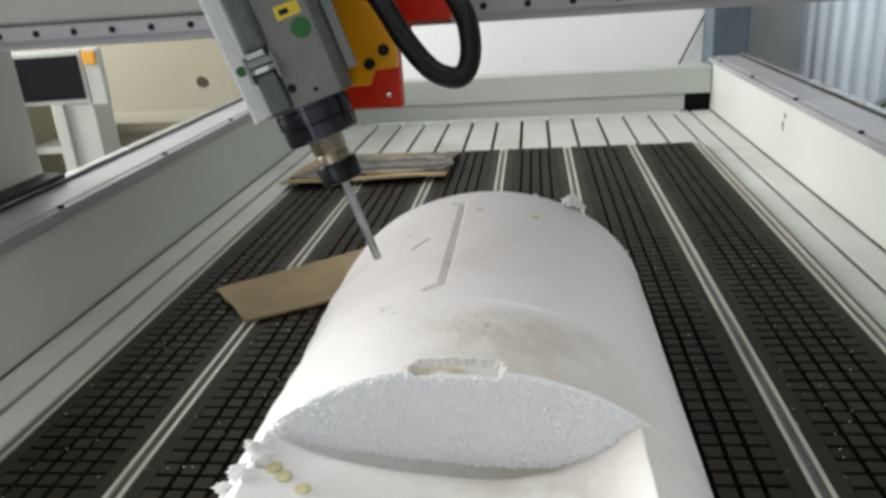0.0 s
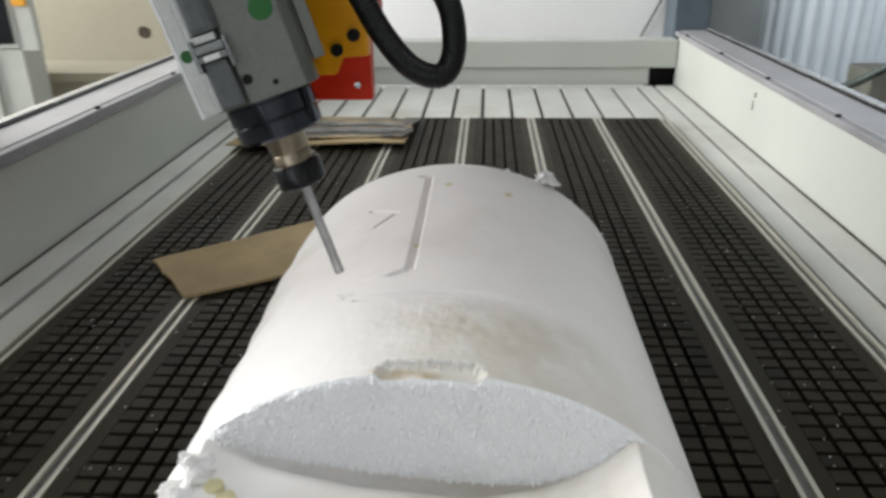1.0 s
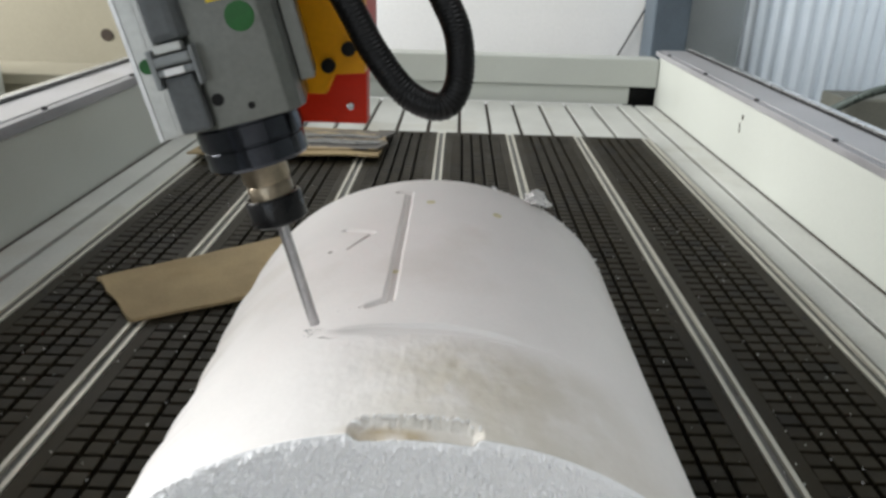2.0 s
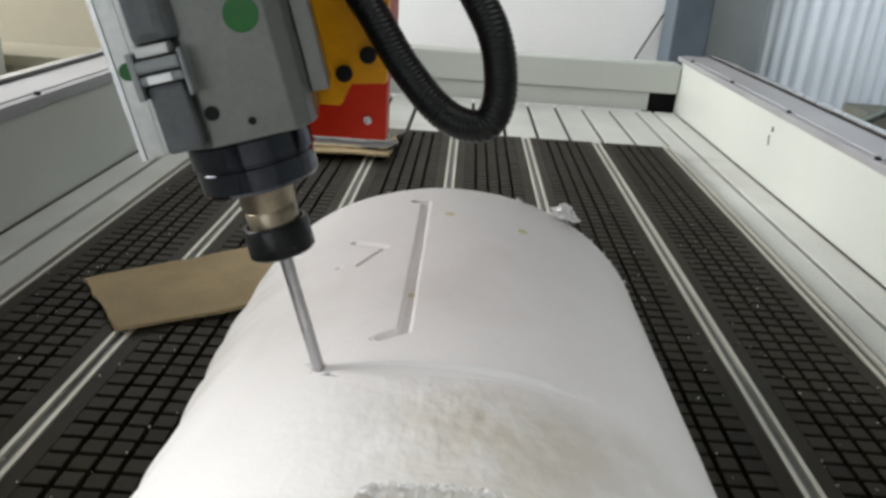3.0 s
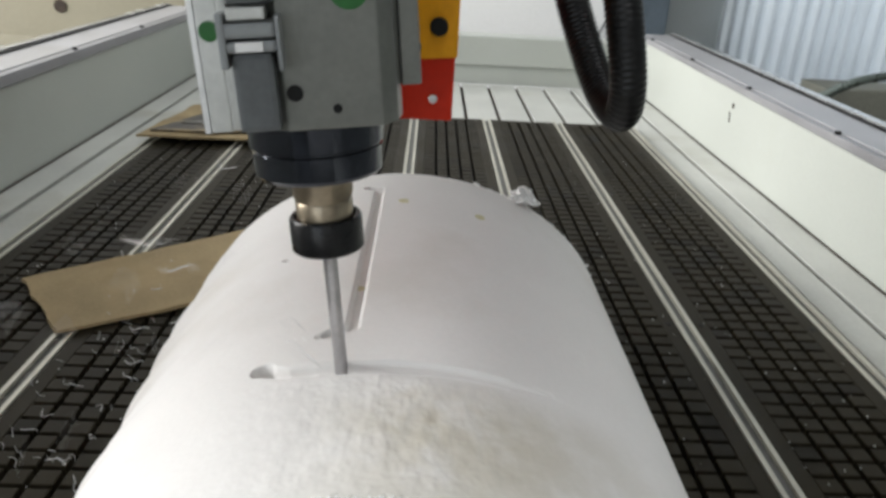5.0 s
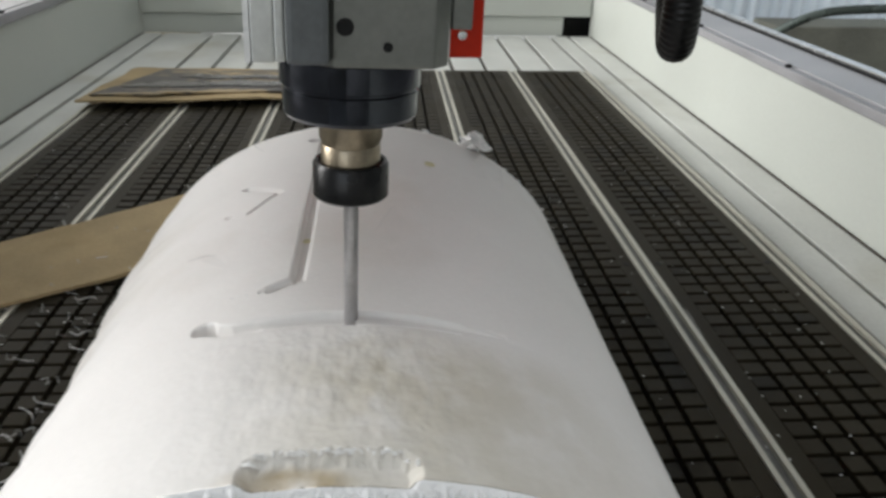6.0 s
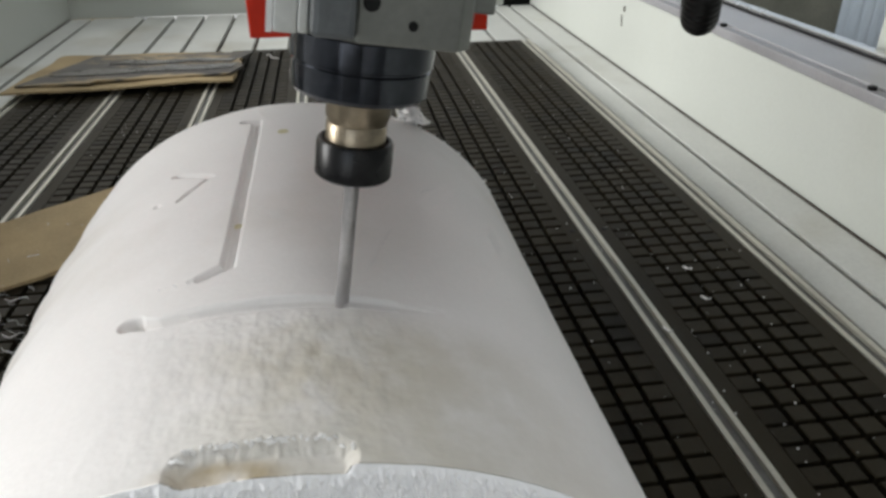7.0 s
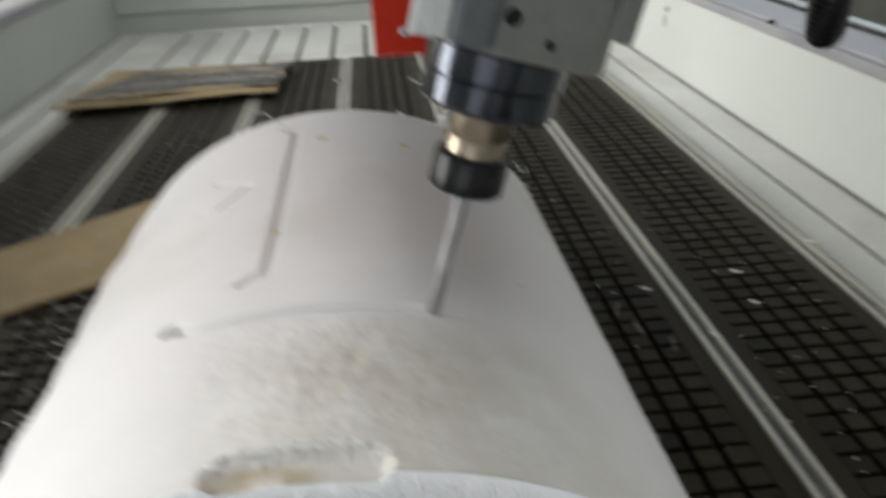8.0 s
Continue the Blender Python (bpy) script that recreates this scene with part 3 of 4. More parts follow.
        part("glue_spot", turned([(r, -0.001), (r * 0.9, 0.0006)], 14), "glue", block, "yellowish glue spot",
             pose(x, y, z, 0, math.degrees(math.atan2(B * (x - CX) / A, A * math.sqrt(1 - ((x - CX) / A) ** 2))), 0))
    for x, y, z, s in ((0.155, 1.822, 0.183, 0.0120), (0.168, 1.823, 0.180, 0.0090), (0.148, 1.823, 0.184, 0.0070), (0.161, 1.823, 0.191, 0.0065), (0.195, 1.822, 0.146, 0.0035), (0.215, 1.821, 0.128, 0.0032),
                       (-0.163, 1.205, 0.142, 0.013), (-0.152, 1.188, 0.144, 0.009), (-0.172, 1.185, 0.134, 0.011), (-0.158, 1.170, 0.142, 0.008), (-0.180, 1.165, 0.128, 0.009), (0.10, 1.824, 0.196, 0.003)):
        part("foam_crumb", crumb(s), "chip", block, at=pose(x, y, z, 20, 35, 50 * s * 100), smooth=True)
    teeth = random.Random(4)
    for x, y in ((-0.040, 1.4385), (-0.044, 1.4395), (-0.049, 1.4400), (-0.055, 1.4405), (-0.059, 1.4390), (-0.047, 1.4365)):
        part("foam_crumb", crumb(teeth.uniform(0.0009, 0.0016)), "chip", block, at=pose(x, y, B * math.sqrt(1 - ((x - CX) / A) ** 2) - 0.0002, 900 * x, 700 * x, 0), smooth=True)
    for i in range(16):
        x = 0.115 + 0.148 * i / 15 + teeth.uniform(-0.003, 0.003)
        part("foam_crumb", crumb(teeth.uniform(0.0009, 0.0025)), "chip", block, at=pose(x, 1.823, B * math.sqrt(max(0.0, 1 - ((x - CX) / A) ** 2)), 40 * i, 25 * i, 0), smooth=True)
    for i in range(26):
        x = -0.020 + 0.085 * i / 25 + teeth.uniform(-0.001, 0.001)
        y = 1.2685 + teeth.uniform(-0.0012, 0.0012) - (0.006 if i < 2 or i > 23 else 0)
        part("foam_crumb", crumb(teeth.uniform(0.0010, 0.0020)), "chip", block, at=pose(x, y, B * math.sqrt(1 - ((x - CX) / A) ** 2) - 0.0006, 40 * i, 25 * i, 0), smooth=True)
    for x, y in ((-0.140, 1.182), (-0.128, 1.172), (-0.108, 1.160)):
        part("glue_spot", turned([(0.008, -0.004), (0.0075, 0.0012), (0.004, 0.002)], 14), "glue", block, "yellowish glue spot", pose(x, y, float(shelf(np.array([x]))[0]) + 0.0105))
    return tagged(block, "white rigid foam half-round block with milled grooves, lying on the bed", "foam block")


def grid_faces(rows, n):
    return [(j * (n + 1) + i, j * (n + 1) + i + 1, (j + 1) * (n + 1) + i + 1, (j + 1) * (n + 1) + i) for j in range(rows - 1) for i in range(n)]


def crumb(s, k=[0]):
    k[0] += 1
    bm = bmesh.new()
    bmesh.ops.create_icosphere(bm, subdivisions=3, radius=s)
    for v in bm.verts:
        q = v.co / s + Vector((k[0] * 3.1, 0, 0))
        d = max(0.25, 0.95 + 1.0 * noise.noise(q * 1.4) + 0.55 * noise.noise(q * 2.9) + 0.15 * noise.noise(q * 6.3))
        v.co = Vector((v.co.x * d * 1.3, v.co.y * d * 0.8, v.co.z * d * 0.6))
    return bm


foam_block()


# foam still standing where the cutter will pass: it comes away flake by flake
def groove_line(x):
    return float(np.interp(x, [-0.0715, -0.056, -0.036, 0.020, 0.098], [1.4045, 1.3965, 1.3945, 1.3965, 1.3980]))


def groove_flake(xa, xb):
    """A thin flake of skin spanning the cutter's line between xa and xb."""
    xm = (xa + xb) / 2
    wide = 0.0088 if xm < -0.062 else 0.0068
    xs, ys = np.linspace(xa, xb, 4), groove_line(xm) + np.linspace(-wide, wide, 19)
    top = []
    for y in ys:
        off = skin(xs, y) + 0.00022
        c = (xs - CX) / A
        z = B * np.sqrt(1 - c ** 2)
        nx, nz = c / A, z / B ** 2
        ln = np.hypot(nx, nz)
        top.append(np.stack([xs + nx / ln * off, np.full(4, y), z + nz / ln * off], 1))
    top = np.concatenate(top)
    mid = Vector(top.mean(0))
    low = top - np.array([0, 0, 0.0009])
    verts = np.concatenate([top, low]) - np.array(mid)
    k = len(top)
    faces = [tuple(q[::-1]) for q in grid_faces(19, 3)] + [tuple(i + k for i in q) for q in grid_faces(19, 3)]
    rim = [0, 1, 2] + [4 * i + 3 for i in range(18)] + [75, 74, 73] + [4 * i for i in range(18, 0, -1)]
    for a, b in zip(rim, rim[1:] + rim[:1]):
        faces.append((a, b, b + k, a + k))
    ob = new("foam_flake", mesh("foam_flake", verts, faces, "foam_flake", True))
    ob.data.set_sharp_from_angle(angle=radians(40))
    ob.location = mid
    return xm, mid, tagged(ob, "thin white foam flake lifted off by the cutter", "flake", "foam flakes cut from the groove")


EDGES = [-0.0810] + [round(-0.0625 + 0.0032 * i, 4) for i in range(52)]
FLAKES = [groove_flake(a, b) for a, b in zip(EDGES, EDGES[1:])]


# ---- cardboard on the bed ----
def card_sheet(outline, m, bend):
    thing = empty("cardboard_sheet", m)
    bm = prism(outline, 0, 0.005)
    bmesh.ops.subdivide_edges(bm, edges=[e for e in bm.edges if e.calc_length() > 0.05], cuts=11, use_grid_fill=True)
    bmesh.ops.triangulate(bm, faces=[f for f in bm.faces if len(f.verts) > 4])
    for v in bm.verts:
        v.co.z += bend * noise.noise(v.co * 7)
        v.co.x += 0.006 * noise.noise(v.co * 31) + 0.003 * noise.noise(v.co * 90)
        v.co.y += 0.006 * noise.noise(v.co * 27 + Vector((5, 0, 0)))
    part("sheet", bm, "card", thing)
    return thing


ob = card_sheet([(-0.135, -0.107), (0.17, 0.09), (0.05, 0.26), (-0.010, 0.222), (-0.244, 0.027)], pose(-0.268, 1.862, 0.004), 0.003)
tagged(ob, "plain brown cardboard offcut lying on the vacuum plates", "cardboard")
ob = card_sheet([(-0.27, -0.09), (0.20, -0.045), (0.20, 0.25), (-0.245, 0.275)], pose(-0.35, 2.69, 0.014, -1.6, 0, 0), 0.006)
part("flap", prism([(-0.25, -0.05), (-0.10, -0.048), (-0.09, -0.030), (0.05, -0.028), (0.19, -0.015), (0.215, 0.05), (0.20, 0.12), (0.23, 0.20), (0.0, 0.205), (-0.15, 0.22)], 0.0, 0.004), "card_wet", ob, "upper layer of torn brown cardboard", pose(0, 0.0, 0.0075, 0.5, 0, 1))
for outline, turn in (([(-0.20, 0.02), (-0.10, 0.012), (0.03, 0.03), (0.12, 0.022), (0.19, 0.035), (0.20, 0.075), (0.12, 0.066), (0.05, 0.085), (-0.04, 0.06), (-0.12, 0.072), (-0.17, 0.045)], 1),
                      ([(-0.10, 0.115), (0.0, 0.10), (0.09, 0.118), (0.18, 0.105), (0.19, 0.13), (0.10, 0.150), (0.02, 0.135), (-0.06, 0.150)], -2)):
    part("tape_sheet", prism(outline, 0.0, 0.0012), "card_tape", ob, "crumpled grey film on the cardboard", pose(0, 0.0, 0.0125, 0.5, 0, turn))
tagged(ob, "torn layered brown cardboard with grey film on the vacuum plates", "cardboard")


# ---- gantry ----
def gantry():
    g = empty("gantry")
    part("beam", box(-1.02, 1.02, 1.76, 2.02, 0.515, 0.86, 0.006), "white_paint", g, "white painted gantry beam")
    part("lower_rail", box(-1.0, 1.0, 1.742, 1.758, 0.490, 0.512, 0.002), "cap", g, "dark steel linear rail")
    part("rail_seat", box(-1.02, 1.02, 1.76, 2.0, 0.478, 0.513), "cap", g)
    part("upper_rail", box(-1.0, 1.0, 1.742, 1.758, 0.80, 0.822, 0.002), "rail_steel", g)
    for i in range(32):
        part("rail_bolt", disc(0.005, 0.003, 10), "black", g, at=pose(-0.96 + i * 0.062, 1.742, 0.501))
    for s in (-1, 1):
        xa, xb = sorted((s * 0.93, s * 1.02))
        part("upright", box(xa, xb, 1.70, 2.06, -0.85, 0.9, 0.006), "white_paint", g, "white gantry upright")
    return tagged(g, "white gantry beam with steel linear rails spanning the bed", "gantry")


gantry()


# ---- milling head: carriage, red back plate, tilting spindle, hose ----
REACH = 0.19


def milling_head():
    head = empty("milling_head")
    bm = prism([(-0.080, -0.0285), (0.077, -0.0285), (0.079, 0.30), (-0.079, 0.30)], 0, 0.022, 0.0015)
    bmesh.ops.rotate(bm, verts=bm.verts, cent=(0, 0, 0), matrix=Matrix.Rotation(radians(90), 3, "X"))
    back = part("back_plate", bm, "red", head, "red painted back plate", pose(0.008, 0.102, 0))
    for x in (-0.060, 0.063):
        part("bolt", disc(0.0032, 0.002, 12), "rail_steel", back, at=pose(x, -0.0222, -0.013))
    part("back_block", box(-0.07, 0.075, 0.105, 0.26, 0.03, 0.34, 0.004), "red", head, "red carriage block behind the plate")
    bm = prism([(-0.03, 0.004), (0.040, 0.004), (0.046, 0.022), (0.073, 0.022), (0.073, 0.22), (-0.03, 0.22)], 0, 0.016, 0.0015)
    bmesh.ops.rotate(bm, verts=bm.verts, cent=(0, 0, 0), matrix=Matrix.Rotation(radians(90), 3, "X"))
    br = part("bracket", bm, "yellow", head, "yellow painted bracket", pose(0.013, 0.078, -0.004))
    for x, z in ((0.043, 0.028), (0.060, 0.042), (0.060, 0.15)):
        part("bolt", disc(0.006, 0.006, 14), "black", br, "black cap screw", pose(x, -0.0162, z))
    part("slide", box(-0.06, 0.07, 0.12, 0.30, 0.34, 0.75, 0.004), "white_paint", head, "white vertical slide")
    return tagged(head, "red and yellow milling head carrying a tilting spindle", "milling head")


def spindle(head):
    """Origin on the tilting axis; the tool points down, its tip REACH below."""
    sp = empty("spindle")
    sp.parent = head
    z = -REACH
    part("end_mill", turned([(0.0043, z), (0.0045, z + 0.001), (0.0045, z + 0.06), (0.0047, z + 0.098)], 20), "carbide", sp, "grey carbide end mill", smooth=True)
    z -= 0.003
    part("collet_nut", turned([(0.010, z + 0.0985), (0.0213, z + 0.0988), (0.0228, z + 0.1003), (0.0228, z + 0.1195), (0.0216, z + 0.1215), (0.0198, z + 0.1215), (0.0195, z + 0.119)], 48), "nut_black", sp, "black collet nut", smooth=True)
    part("nose", turned([(0.0178, z + 0.118), (0.0178, z + 0.131), (0.0172, z + 0.132), (0.0187, z + 0.136), (0.0187, z + 0.155)], 40), "bronze", sp, "worn bronze-coloured spindle nose", smooth=True)
    part("bearing_cap", turned([(0.022, z + 0.1495), (0.0372, z + 0.150), (0.0392, z + 0.1525), (0.0392, z + 0.166), (0.0384, z + 0.167), (0.0384, z + 0.168),
                                (0.0405, z + 0.169), (0.0405, z + 0.183), (0.0395, z + 0.184), (0.0395, z + 0.1890)], 56), "black_steel", sp, "glossy black bearing cap", smooth=True)
    z -= 0.0078
    part("housing", prism([(-0.012, -0.064), (0.0370, -0.064), (0.0455, -0.054), (0.049, -0.040), (0.049, 0.055), (-0.046, 0.055), (-0.046, -0.042)],
                          z + 0.196, z + 0.52, 0.0012), "spindle_grey", sp, "grey metal spindle housing")
    part("side_rib", box(0.0495, 0.0605, -0.040, 0.05, z + 0.212, z + 0.52, 0.0012), "spindle_grey", sp, "grey side rib")
    part("side_panel", box(-0.0510, -0.0465, -0.054, 0.05, z + 0.197, z + 0.50, 0.001), "panel_alu", sp, "dull aluminium side panel")
    part("edge_strip", box(-0.0510, -0.0400, -0.0590, -0.0545, z + 0.197, z + 0.50, 0.001), "panel_alu", sp, "dull aluminium edge strip")
    part("bright_edge", box(-0.0540, -0.0512, -0.0594, -0.052, z + 0.197, z + 0.50), "silver", sp, "bright bare panel edge")
    con = part("connector", box(-0.0345, -0.0145, -0.076, -0.052, z + 0.199, z + 0.2375, 0.003), "connector", sp, "dark grey cable connector")
    part("clip", box(-0.0375, -0.0115, -0.080, -0.054, z + 0.238, z + 0.2435, 0.002), "connector_light", con, "light grey locking clip")
    part("clip_bar", box(-0.037, -0.012, -0.081, -0.056, z + 0.2445, z + 0.2515, 0.002), "connector_light", con, "light grey locking bar")
    part("latch", box(-0.031, -0.018, -0.0818, -0.0805, z + 0.2385, z + 0.2432, 0.0005), "silver", con, "bright latch")
    part("lever", box(-0.0385, -0.0350, -0.082, -0.062, z + 0.231, z + 0.2565, 0.001), "connector_light", con)
    part("lever", box(-0.0118, -0.0095, -0.082, -0.062, z + 0.229, z + 0.2545, 0.001), "connector_light", con)
    part("seal", box(-0.034, -0.016, -0.0785, -0.056, z + 0.2525, z + 0.2585, 0.001), "panel_alu", con, "bright metal seal")
    part("hood", prism([(-0.034, -0.077), (-0.015, -0.077), (-0.010, -0.066), (-0.012, -0.050), (-0.038, -0.050)], z + 0.259, z + 0.330, 0.005), "connector", con, "dark rounded connector hood")
    part("panel_lip", box(-0.0398, -0.0350, -0.062, -0.0545, z + 0.198, z + 0.50, 0.001), "panel_alu", sp, "worn aluminium lip beside the connector")
    # flat black disc stands for the shadowed cavity beside the connector
    part("socket", disc(0.0042, 0.0010, 20), "black", sp, "black disc for a shadowed recess", pose(-0.0068, -0.0642, z + 0.2155))
    part("set_screw", disc(0.0024, 0.0008, 14), "black", sp, "small black hole", pose(0.0138, -0.0642, z + 0.2065))
    part("round_label", disc(0.0098, 0.0006, 28), "green", sp, "round green label", pose(0.0240, -0.0642, z + 0.264))
    part("round_label", disc(0.0050, 0.0006, 24), "green", sp, "round green label", at=pose(-0.0450, -0.0592, z + 0.247))
    part("warning_label", box(0.006, 0.030, -0.0648, -0.0642, z + 0.2765, z + 0.289), "yellow_label", sp, "yellow warning label")
    part("label_bar", box(0.010, 0.019, -0.0653, -0.0649, z + 0.280, z + 0.285), "black", sp)
    return sp


def hose():
    pts = [(-0.25, 0.16, 0.33), (-0.20, 0.06, 0.24), (-0.15, 0.04, 0.18), (-0.112, 0.02, 0.128), (-0.076, 0.006, 0.078), (-0.052, 0.0, 0.038), (-0.026, -0.004, 0.008), (0.0, -0.005, 0.0),
           (0.0125, -0.002, 0.018), (0.011, 0.004, 0.052), (-0.003, 0.012, 0.082), (-0.030, 0.022, 0.13), (-0.07, 0.04, 0.19), (-0.11, 0.06, 0.25), (-0.15, 0.16, 0.33)]
    vs, fs = tube(pts, 0.0110, 0.00035, 0.0034, 18)
    ob = empty("cable_hose")
    part("sleeve", mesh("sleeve", vs, fs, "rubber", True), "rubber", ob, "black ribbed sleeve")
    for (x, y, z), tilt in ((pts[0], -40), (pts[-1], -34)):
        part("gland", turned([(0.012, -0.012), (0.017, -0.012), (0.017, 0.012), (0.013, 0.026), (0.010, 0.026)], 20), "connector_light", ob, "grey screwed hose gland", pose(x, y, z, 0, tilt, 0), True)
    return tagged(ob, "black ribbed cable hose hanging in a loop from the head", "hose")


def carriage():
    c = empty("cross_carriage")
    part("carriage_plate", box(-0.085, 0.14, 1.56, 1.66, 0.495, 0.80, 0.004), "red", c, "red painted carriage plate")
    part("cable_arm", box(0.141, 0.42, 1.575, 1.655, 0.715, 0.765, 0.003), "red", c, "red arm that carries the cable hose")
    part("bearing_block", box(-0.08, 0.13, 1.662, 1.740, 0.486, 0.516, 0.003), "black_steel", c, "dark bearing block on the rail")
    return tagged(c, "red cross carriage riding on the gantry rail", "carriage")


CARRIAGE = carriage()
HEAD = milling_head()
SPINDLE = spindle(HEAD)
HOSE = hose()


# ---- things beyond the machine ----
def console():
    c = empty("control_console", pose(-2.124, 3.87, 0.205, 0, 0, 6))
    part("screen_frame", box(-0.19, 0.185, 0.0, 0.05, -0.118, 0.122, 0.006), "console", c, "cream screen housing")
    part("screen", box(-0.168, 0.168, -0.006, -0.001, -0.098, 0.100), "screen", c, "black switched-off screen")
    part("side_panel", box(0.187, 0.262, 0.005, 0.05, -0.13, 0.125, 0.006), "console", c, "cream button panel")
    part("button", box(0.195, 0.252, -0.012, 0.004, 0.055, 0.112, 0.006), "orange", c, "orange square push button")
    part("stand", box(0.0, 0.052, -0.01, 0.06, -1.055, -0.120, 0.004), "console", c, "narrow cream console post")
    part("side_plate", box(0.054, 0.185, 0.012, 0.20, -1.055, -0.120, 0.004), "console", c, "cream console side plate")
    part("shelf", box(-0.16, 0.0, -0.005, 0.20, -0.345, -0.315, 0.004), "console", c, "cream shelf below the screen")
    part("desk", box(-0.52, -0.17, -0.05, 0.3, -1.055, 0.06, 0.01), "beige_wall", c, "cream console cabinet")
    return tagged(c, "cream machine console with a dark screen on a stand", "console")


console()


def low_bench():
    b = empty("low_bench", pose(-1.72, 4.35, -0.12))
    part("top", box(-0.55, 0.42, -0.15, 0.2, 0.0, 0.05, 0.006), "beige_wall", b)
    part("cupboard", box(-0.52, 0.40, -0.12, 0.2, -0.73, -0.002, 0.004), "beige_wall", b)
    return tagged(b, "pale low bench along the wall", "bench")


low_bench()
hole = part("wall_hole", turned([(0.034, 0), (0.034, 0.004)], 20), "stain", at=pose(-1.97, 5.158, 0.0, 90, 0, 0))
tagged(hole, "dark round hole in the cream wall", "hole")



# ---- foam dust and flying chips ----
def dust():
    verts, faces = [], []
    rng = random.Random(11)
    for i in range(360):
        x = rng.choice([rng.uniform(-0.59, -0.24), rng.uniform(0.275, 0.60)])
        y = rng.uniform(1.0, 2.7)
        s = rng.uniform(0.0004, 0.0014)
        k = len(verts)
        a = rng.uniform(0, 3.1)
        z = 0.001
        c, d = math.cos(a) * s, math.sin(a) * s
        verts += [(x + c, y + d, z), (x - d, y + c, z), (x - c, y - d, z), (x + d, y - c, z), (x, y, z + s)]
        faces += [(k, k + 1, k + 4), (k + 1, k + 2, k + 4), (k + 2, k + 3, k + 4), (k + 3, k, k + 4)]
    ob = new("foam_dust", mesh("foam_dust", verts, faces, "chip"))
    return tagged(ob, "scattered white foam dust on the vacuum plates", "dust", kind="stuff")


dust()


def curl(s, seed):
    """A thin curled shaving."""
    pts = [(s * (t - 0.5) * 2, s * 0.5 * math.sin(t * 5 + seed), s * 0.35 * math.cos(t * 4)) for t in (0, 0.25, 0.5, 0.75, 1)]
    return tube(pts, s * 0.05, 0, s * 0.5, 6)


CHIPS = []
rng = random.Random(5)
for i in range(190):
    vs, fs = curl(rng.choice((0.004, 0.005, 0.007, 0.009, 0.0115)) * rng.uniform(0.8, 1.2), i)
    ob = new("foam_shaving", mesh("foam_shaving", vs, fs, "shaving", True))
    CHIPS.append(tagged(ob, "thin white foam shaving flung off the cutter", "shaving", "flying foam shavings"))


# ---- what moves ----
# seconds, tip of the tool, lean to the west, turn about its own axis (degrees)
TOOL = [
    (0.0, (-0.0785, 1.4105, 0.2545), 17.4, 15.5),
    (0.5, (-0.0750, 1.4060, 0.2400), 17.6, 16.5),
    (1.0, (-0.0785, 1.4045, 0.2220), 17.2, 16.0),
    (1.2, (-0.0765, 1.4090, 0.2190), 16.0, 14.0),
    (2.3, (-0.0730, 1.4065, 0.1967), 14.5, 11.0),
    (2.5, (-0.0722, 1.4080, 0.1962), 14.8, 11.3),
    (3.0, (-0.0730, 1.4080, 0.1915), 14.9, 11.0),
    (3.5, (-0.0661, 1.4045, 0.1880), 14.2, 11.2),
    (4.0, (-0.0506, 1.4030, 0.1890), 11.4, 10.8),
    (4.5, (-0.0312, 1.4012, 0.1940), 7.3, 9.0),
    (4.7, (-0.0252, 1.4025, 0.1942), 6.5, 8.8),
    (5.8, (0.0169, 1.4035, 0.1942), -0.9, 5.8),
    (6.0, (0.0264, 1.4033, 0.1942), -2.0, 5.8),
    (6.5, (0.0443, 1.4045, 0.1936), -5.4, 5.0),
    (7.0, (0.0630, 1.4034, 0.1925), -8.2, 3.8),
    (7.5, (0.0779, 1.4045, 0.1872), -11.8, 0.4),
    (8.0, (0.0978, 1.4027, 0.1856), -15.2, -4.0),
]
# seconds, lowest point of the hose loop, swing, turn
LOOP = [
    (0, (0.024, 1.42, 0.448), 0, 0), (0.5, (0.031, 1.42, 0.434), 0, 0), (1, (0.023, 1.42, 0.412), 0, 0), (1.2, (0.028, 1.42, 0.405), 0, 0), (2.3, (0.032, 1.42, 0.386), 0, -2),
    (2.5, (0.033, 1.42, 0.385), -4, -6), (3, (0.036, 1.42, 0.380), -9, -18), (3.5, (0.054, 1.42, 0.378), -17, -40), (4, (0.092, 1.42, 0.379), -25, -52), (4.5, (0.128, 1.42, 0.382), -22, -64),
    (4.7, (0.140, 1.42, 0.382), -21, -70), (5.8, (0.219, 1.42, 0.379), -14, -102), (6, (0.232, 1.42, 0.379), -12, -106), (6.5, (0.268, 1.42, 0.374), -12, -111), (7, (0.299, 1.42, 0.369), -12, -114),
    (7.5, (0.326, 1.42, 0.358), -12, -117), (8, (0.353, 1.42, 0.354), -12, -120),
]


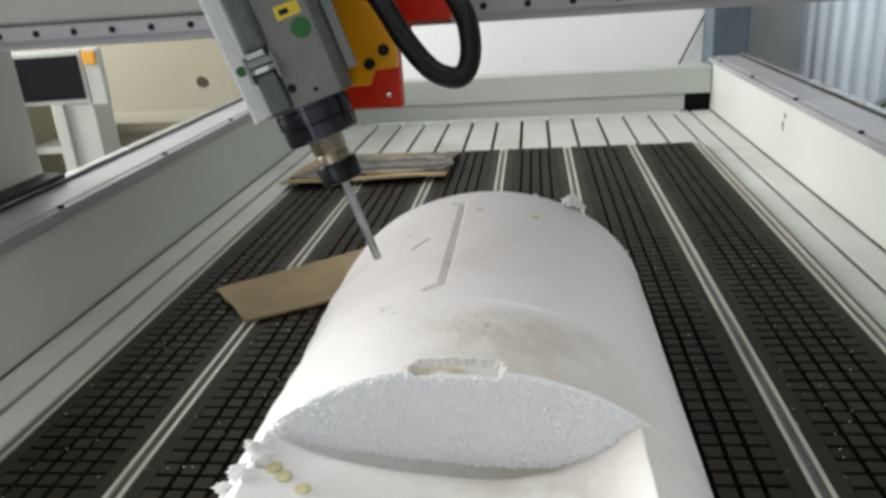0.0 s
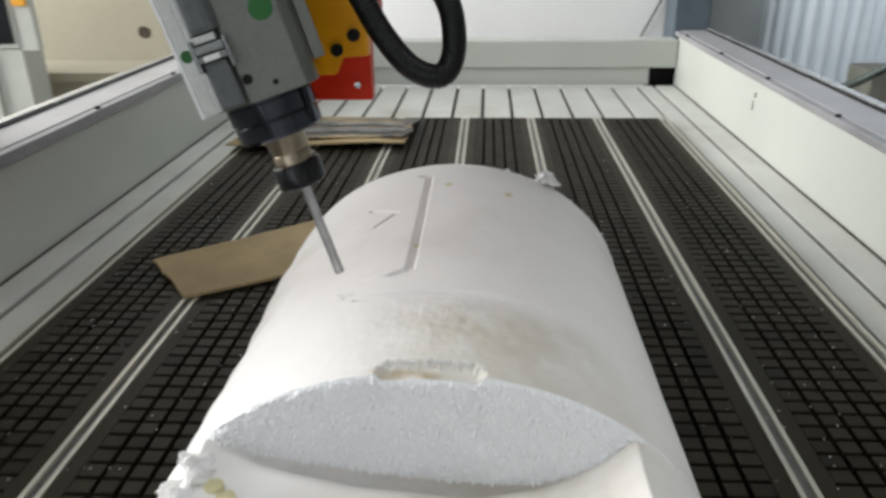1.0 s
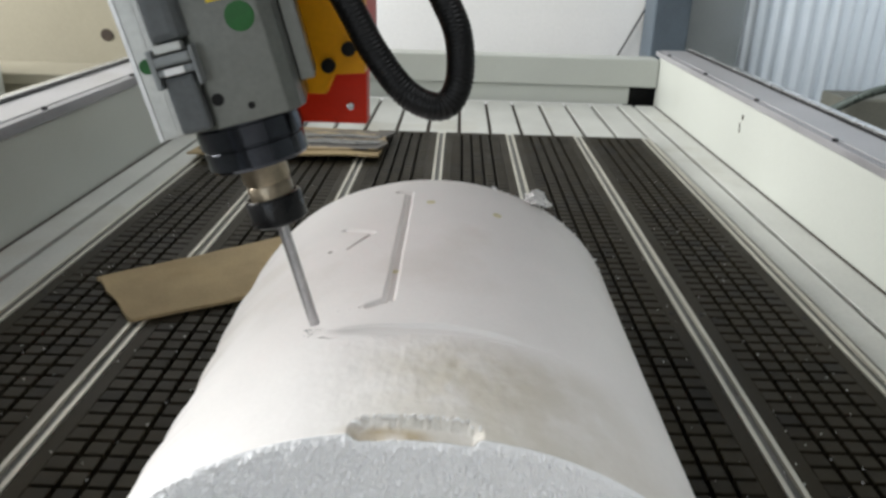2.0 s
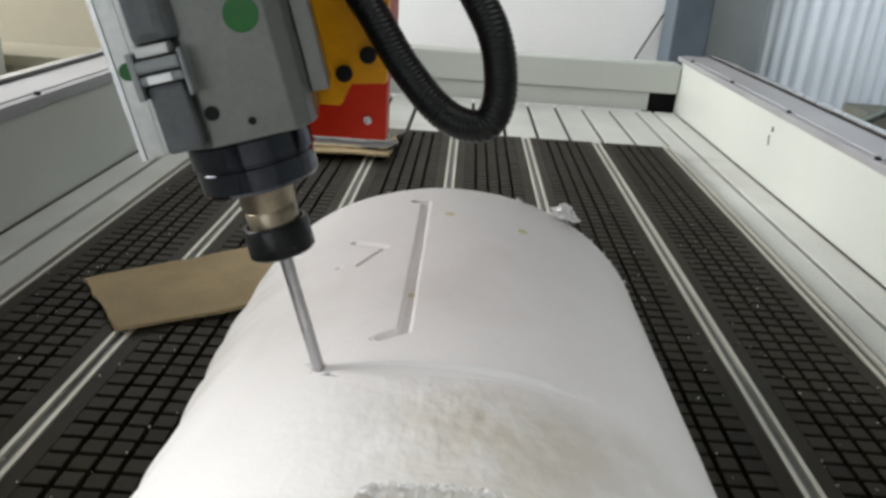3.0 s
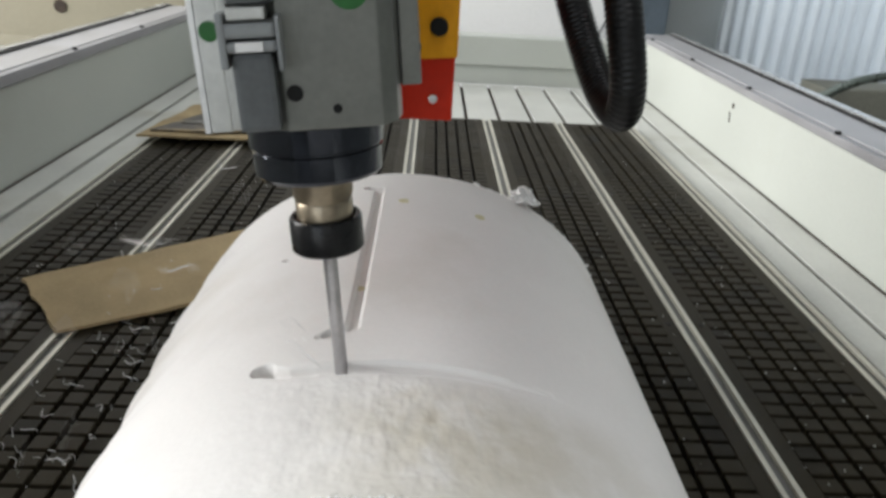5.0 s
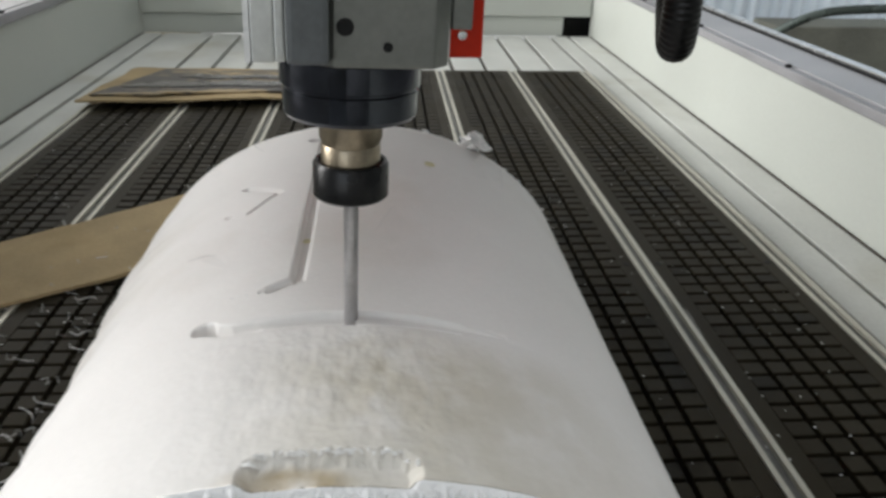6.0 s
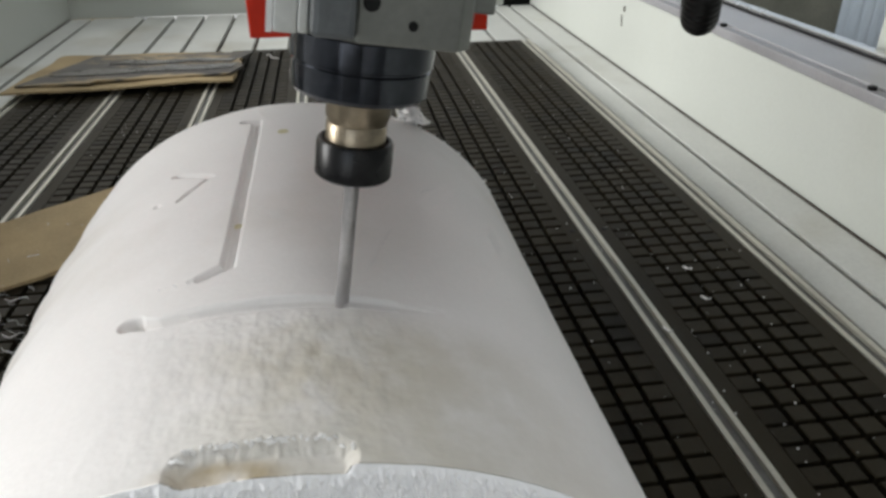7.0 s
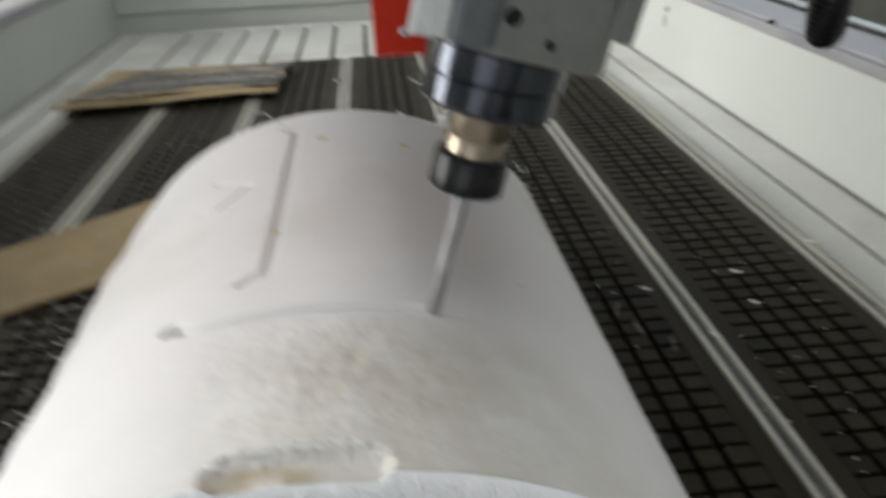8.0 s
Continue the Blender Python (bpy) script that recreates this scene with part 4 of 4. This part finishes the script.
def motions():
    walk(HEAD, [(t, pose(x - REACH * math.sin(radians(a)), y, z + REACH * math.cos(radians(a)))) for t, (x, y, z), a, s in TOOL])
    walk(SPINDLE, [(t, pose(0, 0, 0, 0, -a, 0) @ pose(0, 0, 0, -1.5, 0, s)) for t, p, a, s in TOOL])
    walk(HOSE, [(t, pose(x, y, z, 0, a, 0) @ pose(0, 0, 0, 0, 0, w)) for t, (x, y, z), a, w in LOOP])
    walk(CARRIAGE, [(t, pose(p[0] - REACH * math.sin(radians(a)), 0, 0)) for t, p, a, s in TOOL])
    rng = random.Random(9)
    for i, chip in enumerate(CHIPS):
        t0 = 3.15 + 1.6 * i / 140 if i < 140 else 4.9 + 2.9 * (i - 140) / 50
        k = min(range(len(TOOL)), key=lambda j: abs(TOOL[j][0] - t0))
        x, y, z = TOOL[k][1]
        west = t0 < 5.2 or rng.random() < 0.35
        vx = rng.uniform(-0.72, -0.30) if west else rng.uniform(0.25, 0.55)
        vy, vz = rng.uniform(0.05, 1.2), rng.uniform(0.3, 0.85)
        rest = 0.003
        rows = [(0.0, pose(x, y, z - 0.004, 30 * i, 0, 0))]
        rows.append((round(t0, 2), pose(x, y, z - 0.004, 30 * i, 0, 0)))
        dur = (vz + math.sqrt(vz * vz + 2 * 4.0 * (z - rest))) / 4.0
        for q in (0.25, 0.5, 0.75, 1.0):
            s = dur * q
            if t0 + s < 7.95:
                rows.append((round(t0 + s, 2), pose(x + vx * s, y + vy * s, max(rest, z + vz * s - 2.0 * s * s), 30 * i + 80 * q, 60 * q, 40 * q)))
        last = rows[-1][1]
        rows.append((8.0, last))
        walk(chip, rows)
    times, reach = [row[0] for row in TOOL[6:]], [row[1][0] for row in TOOL[6:]]
    for i, (xm, mid, flake) in enumerate(FLAKES):
        t0 = 3.5 if i == 0 else float(np.interp(xm - 0.0045, reach, times))
        if t0 > 7.6:
            walk(flake, [(0.0, pose(*mid)), (8.0, pose(*mid))])
            continue
        # most flakes are flung over the crown, some down the flanks
        vx, vy, vz = rng.uniform(-0.45, 0.30), rng.uniform(1.15, 2.0), rng.uniform(0.55, 1.0)
        if i % 5 == 0:
            vx, vy = rng.uniform(-1.05, -0.6) if t0 < 5.6 else rng.uniform(0.6, 1.0), rng.uniform(0.3, 1.3)
        dur = (vz + math.sqrt(vz * vz + 2 * 5.0 * (mid.z - 0.006))) / 5.0
        rows = [(0.0, pose(*mid)), (round(t0, 2), pose(*mid))]
        for q in (0.25, 0.5, 0.75, 1.0):
            d = dur * q
            if t0 + d < 7.95:
                rows.append((round(t0 + d, 2), pose(mid.x + vx * d, mid.y + vy * d, max(0.006, mid.z + vz * d - 2.5 * d * d), 50 * q * (1 - q), 40 * q * (1 - q), 200 * q)))
        walk(flake, rows + [(8.0, rows[-1][1])])


motions()
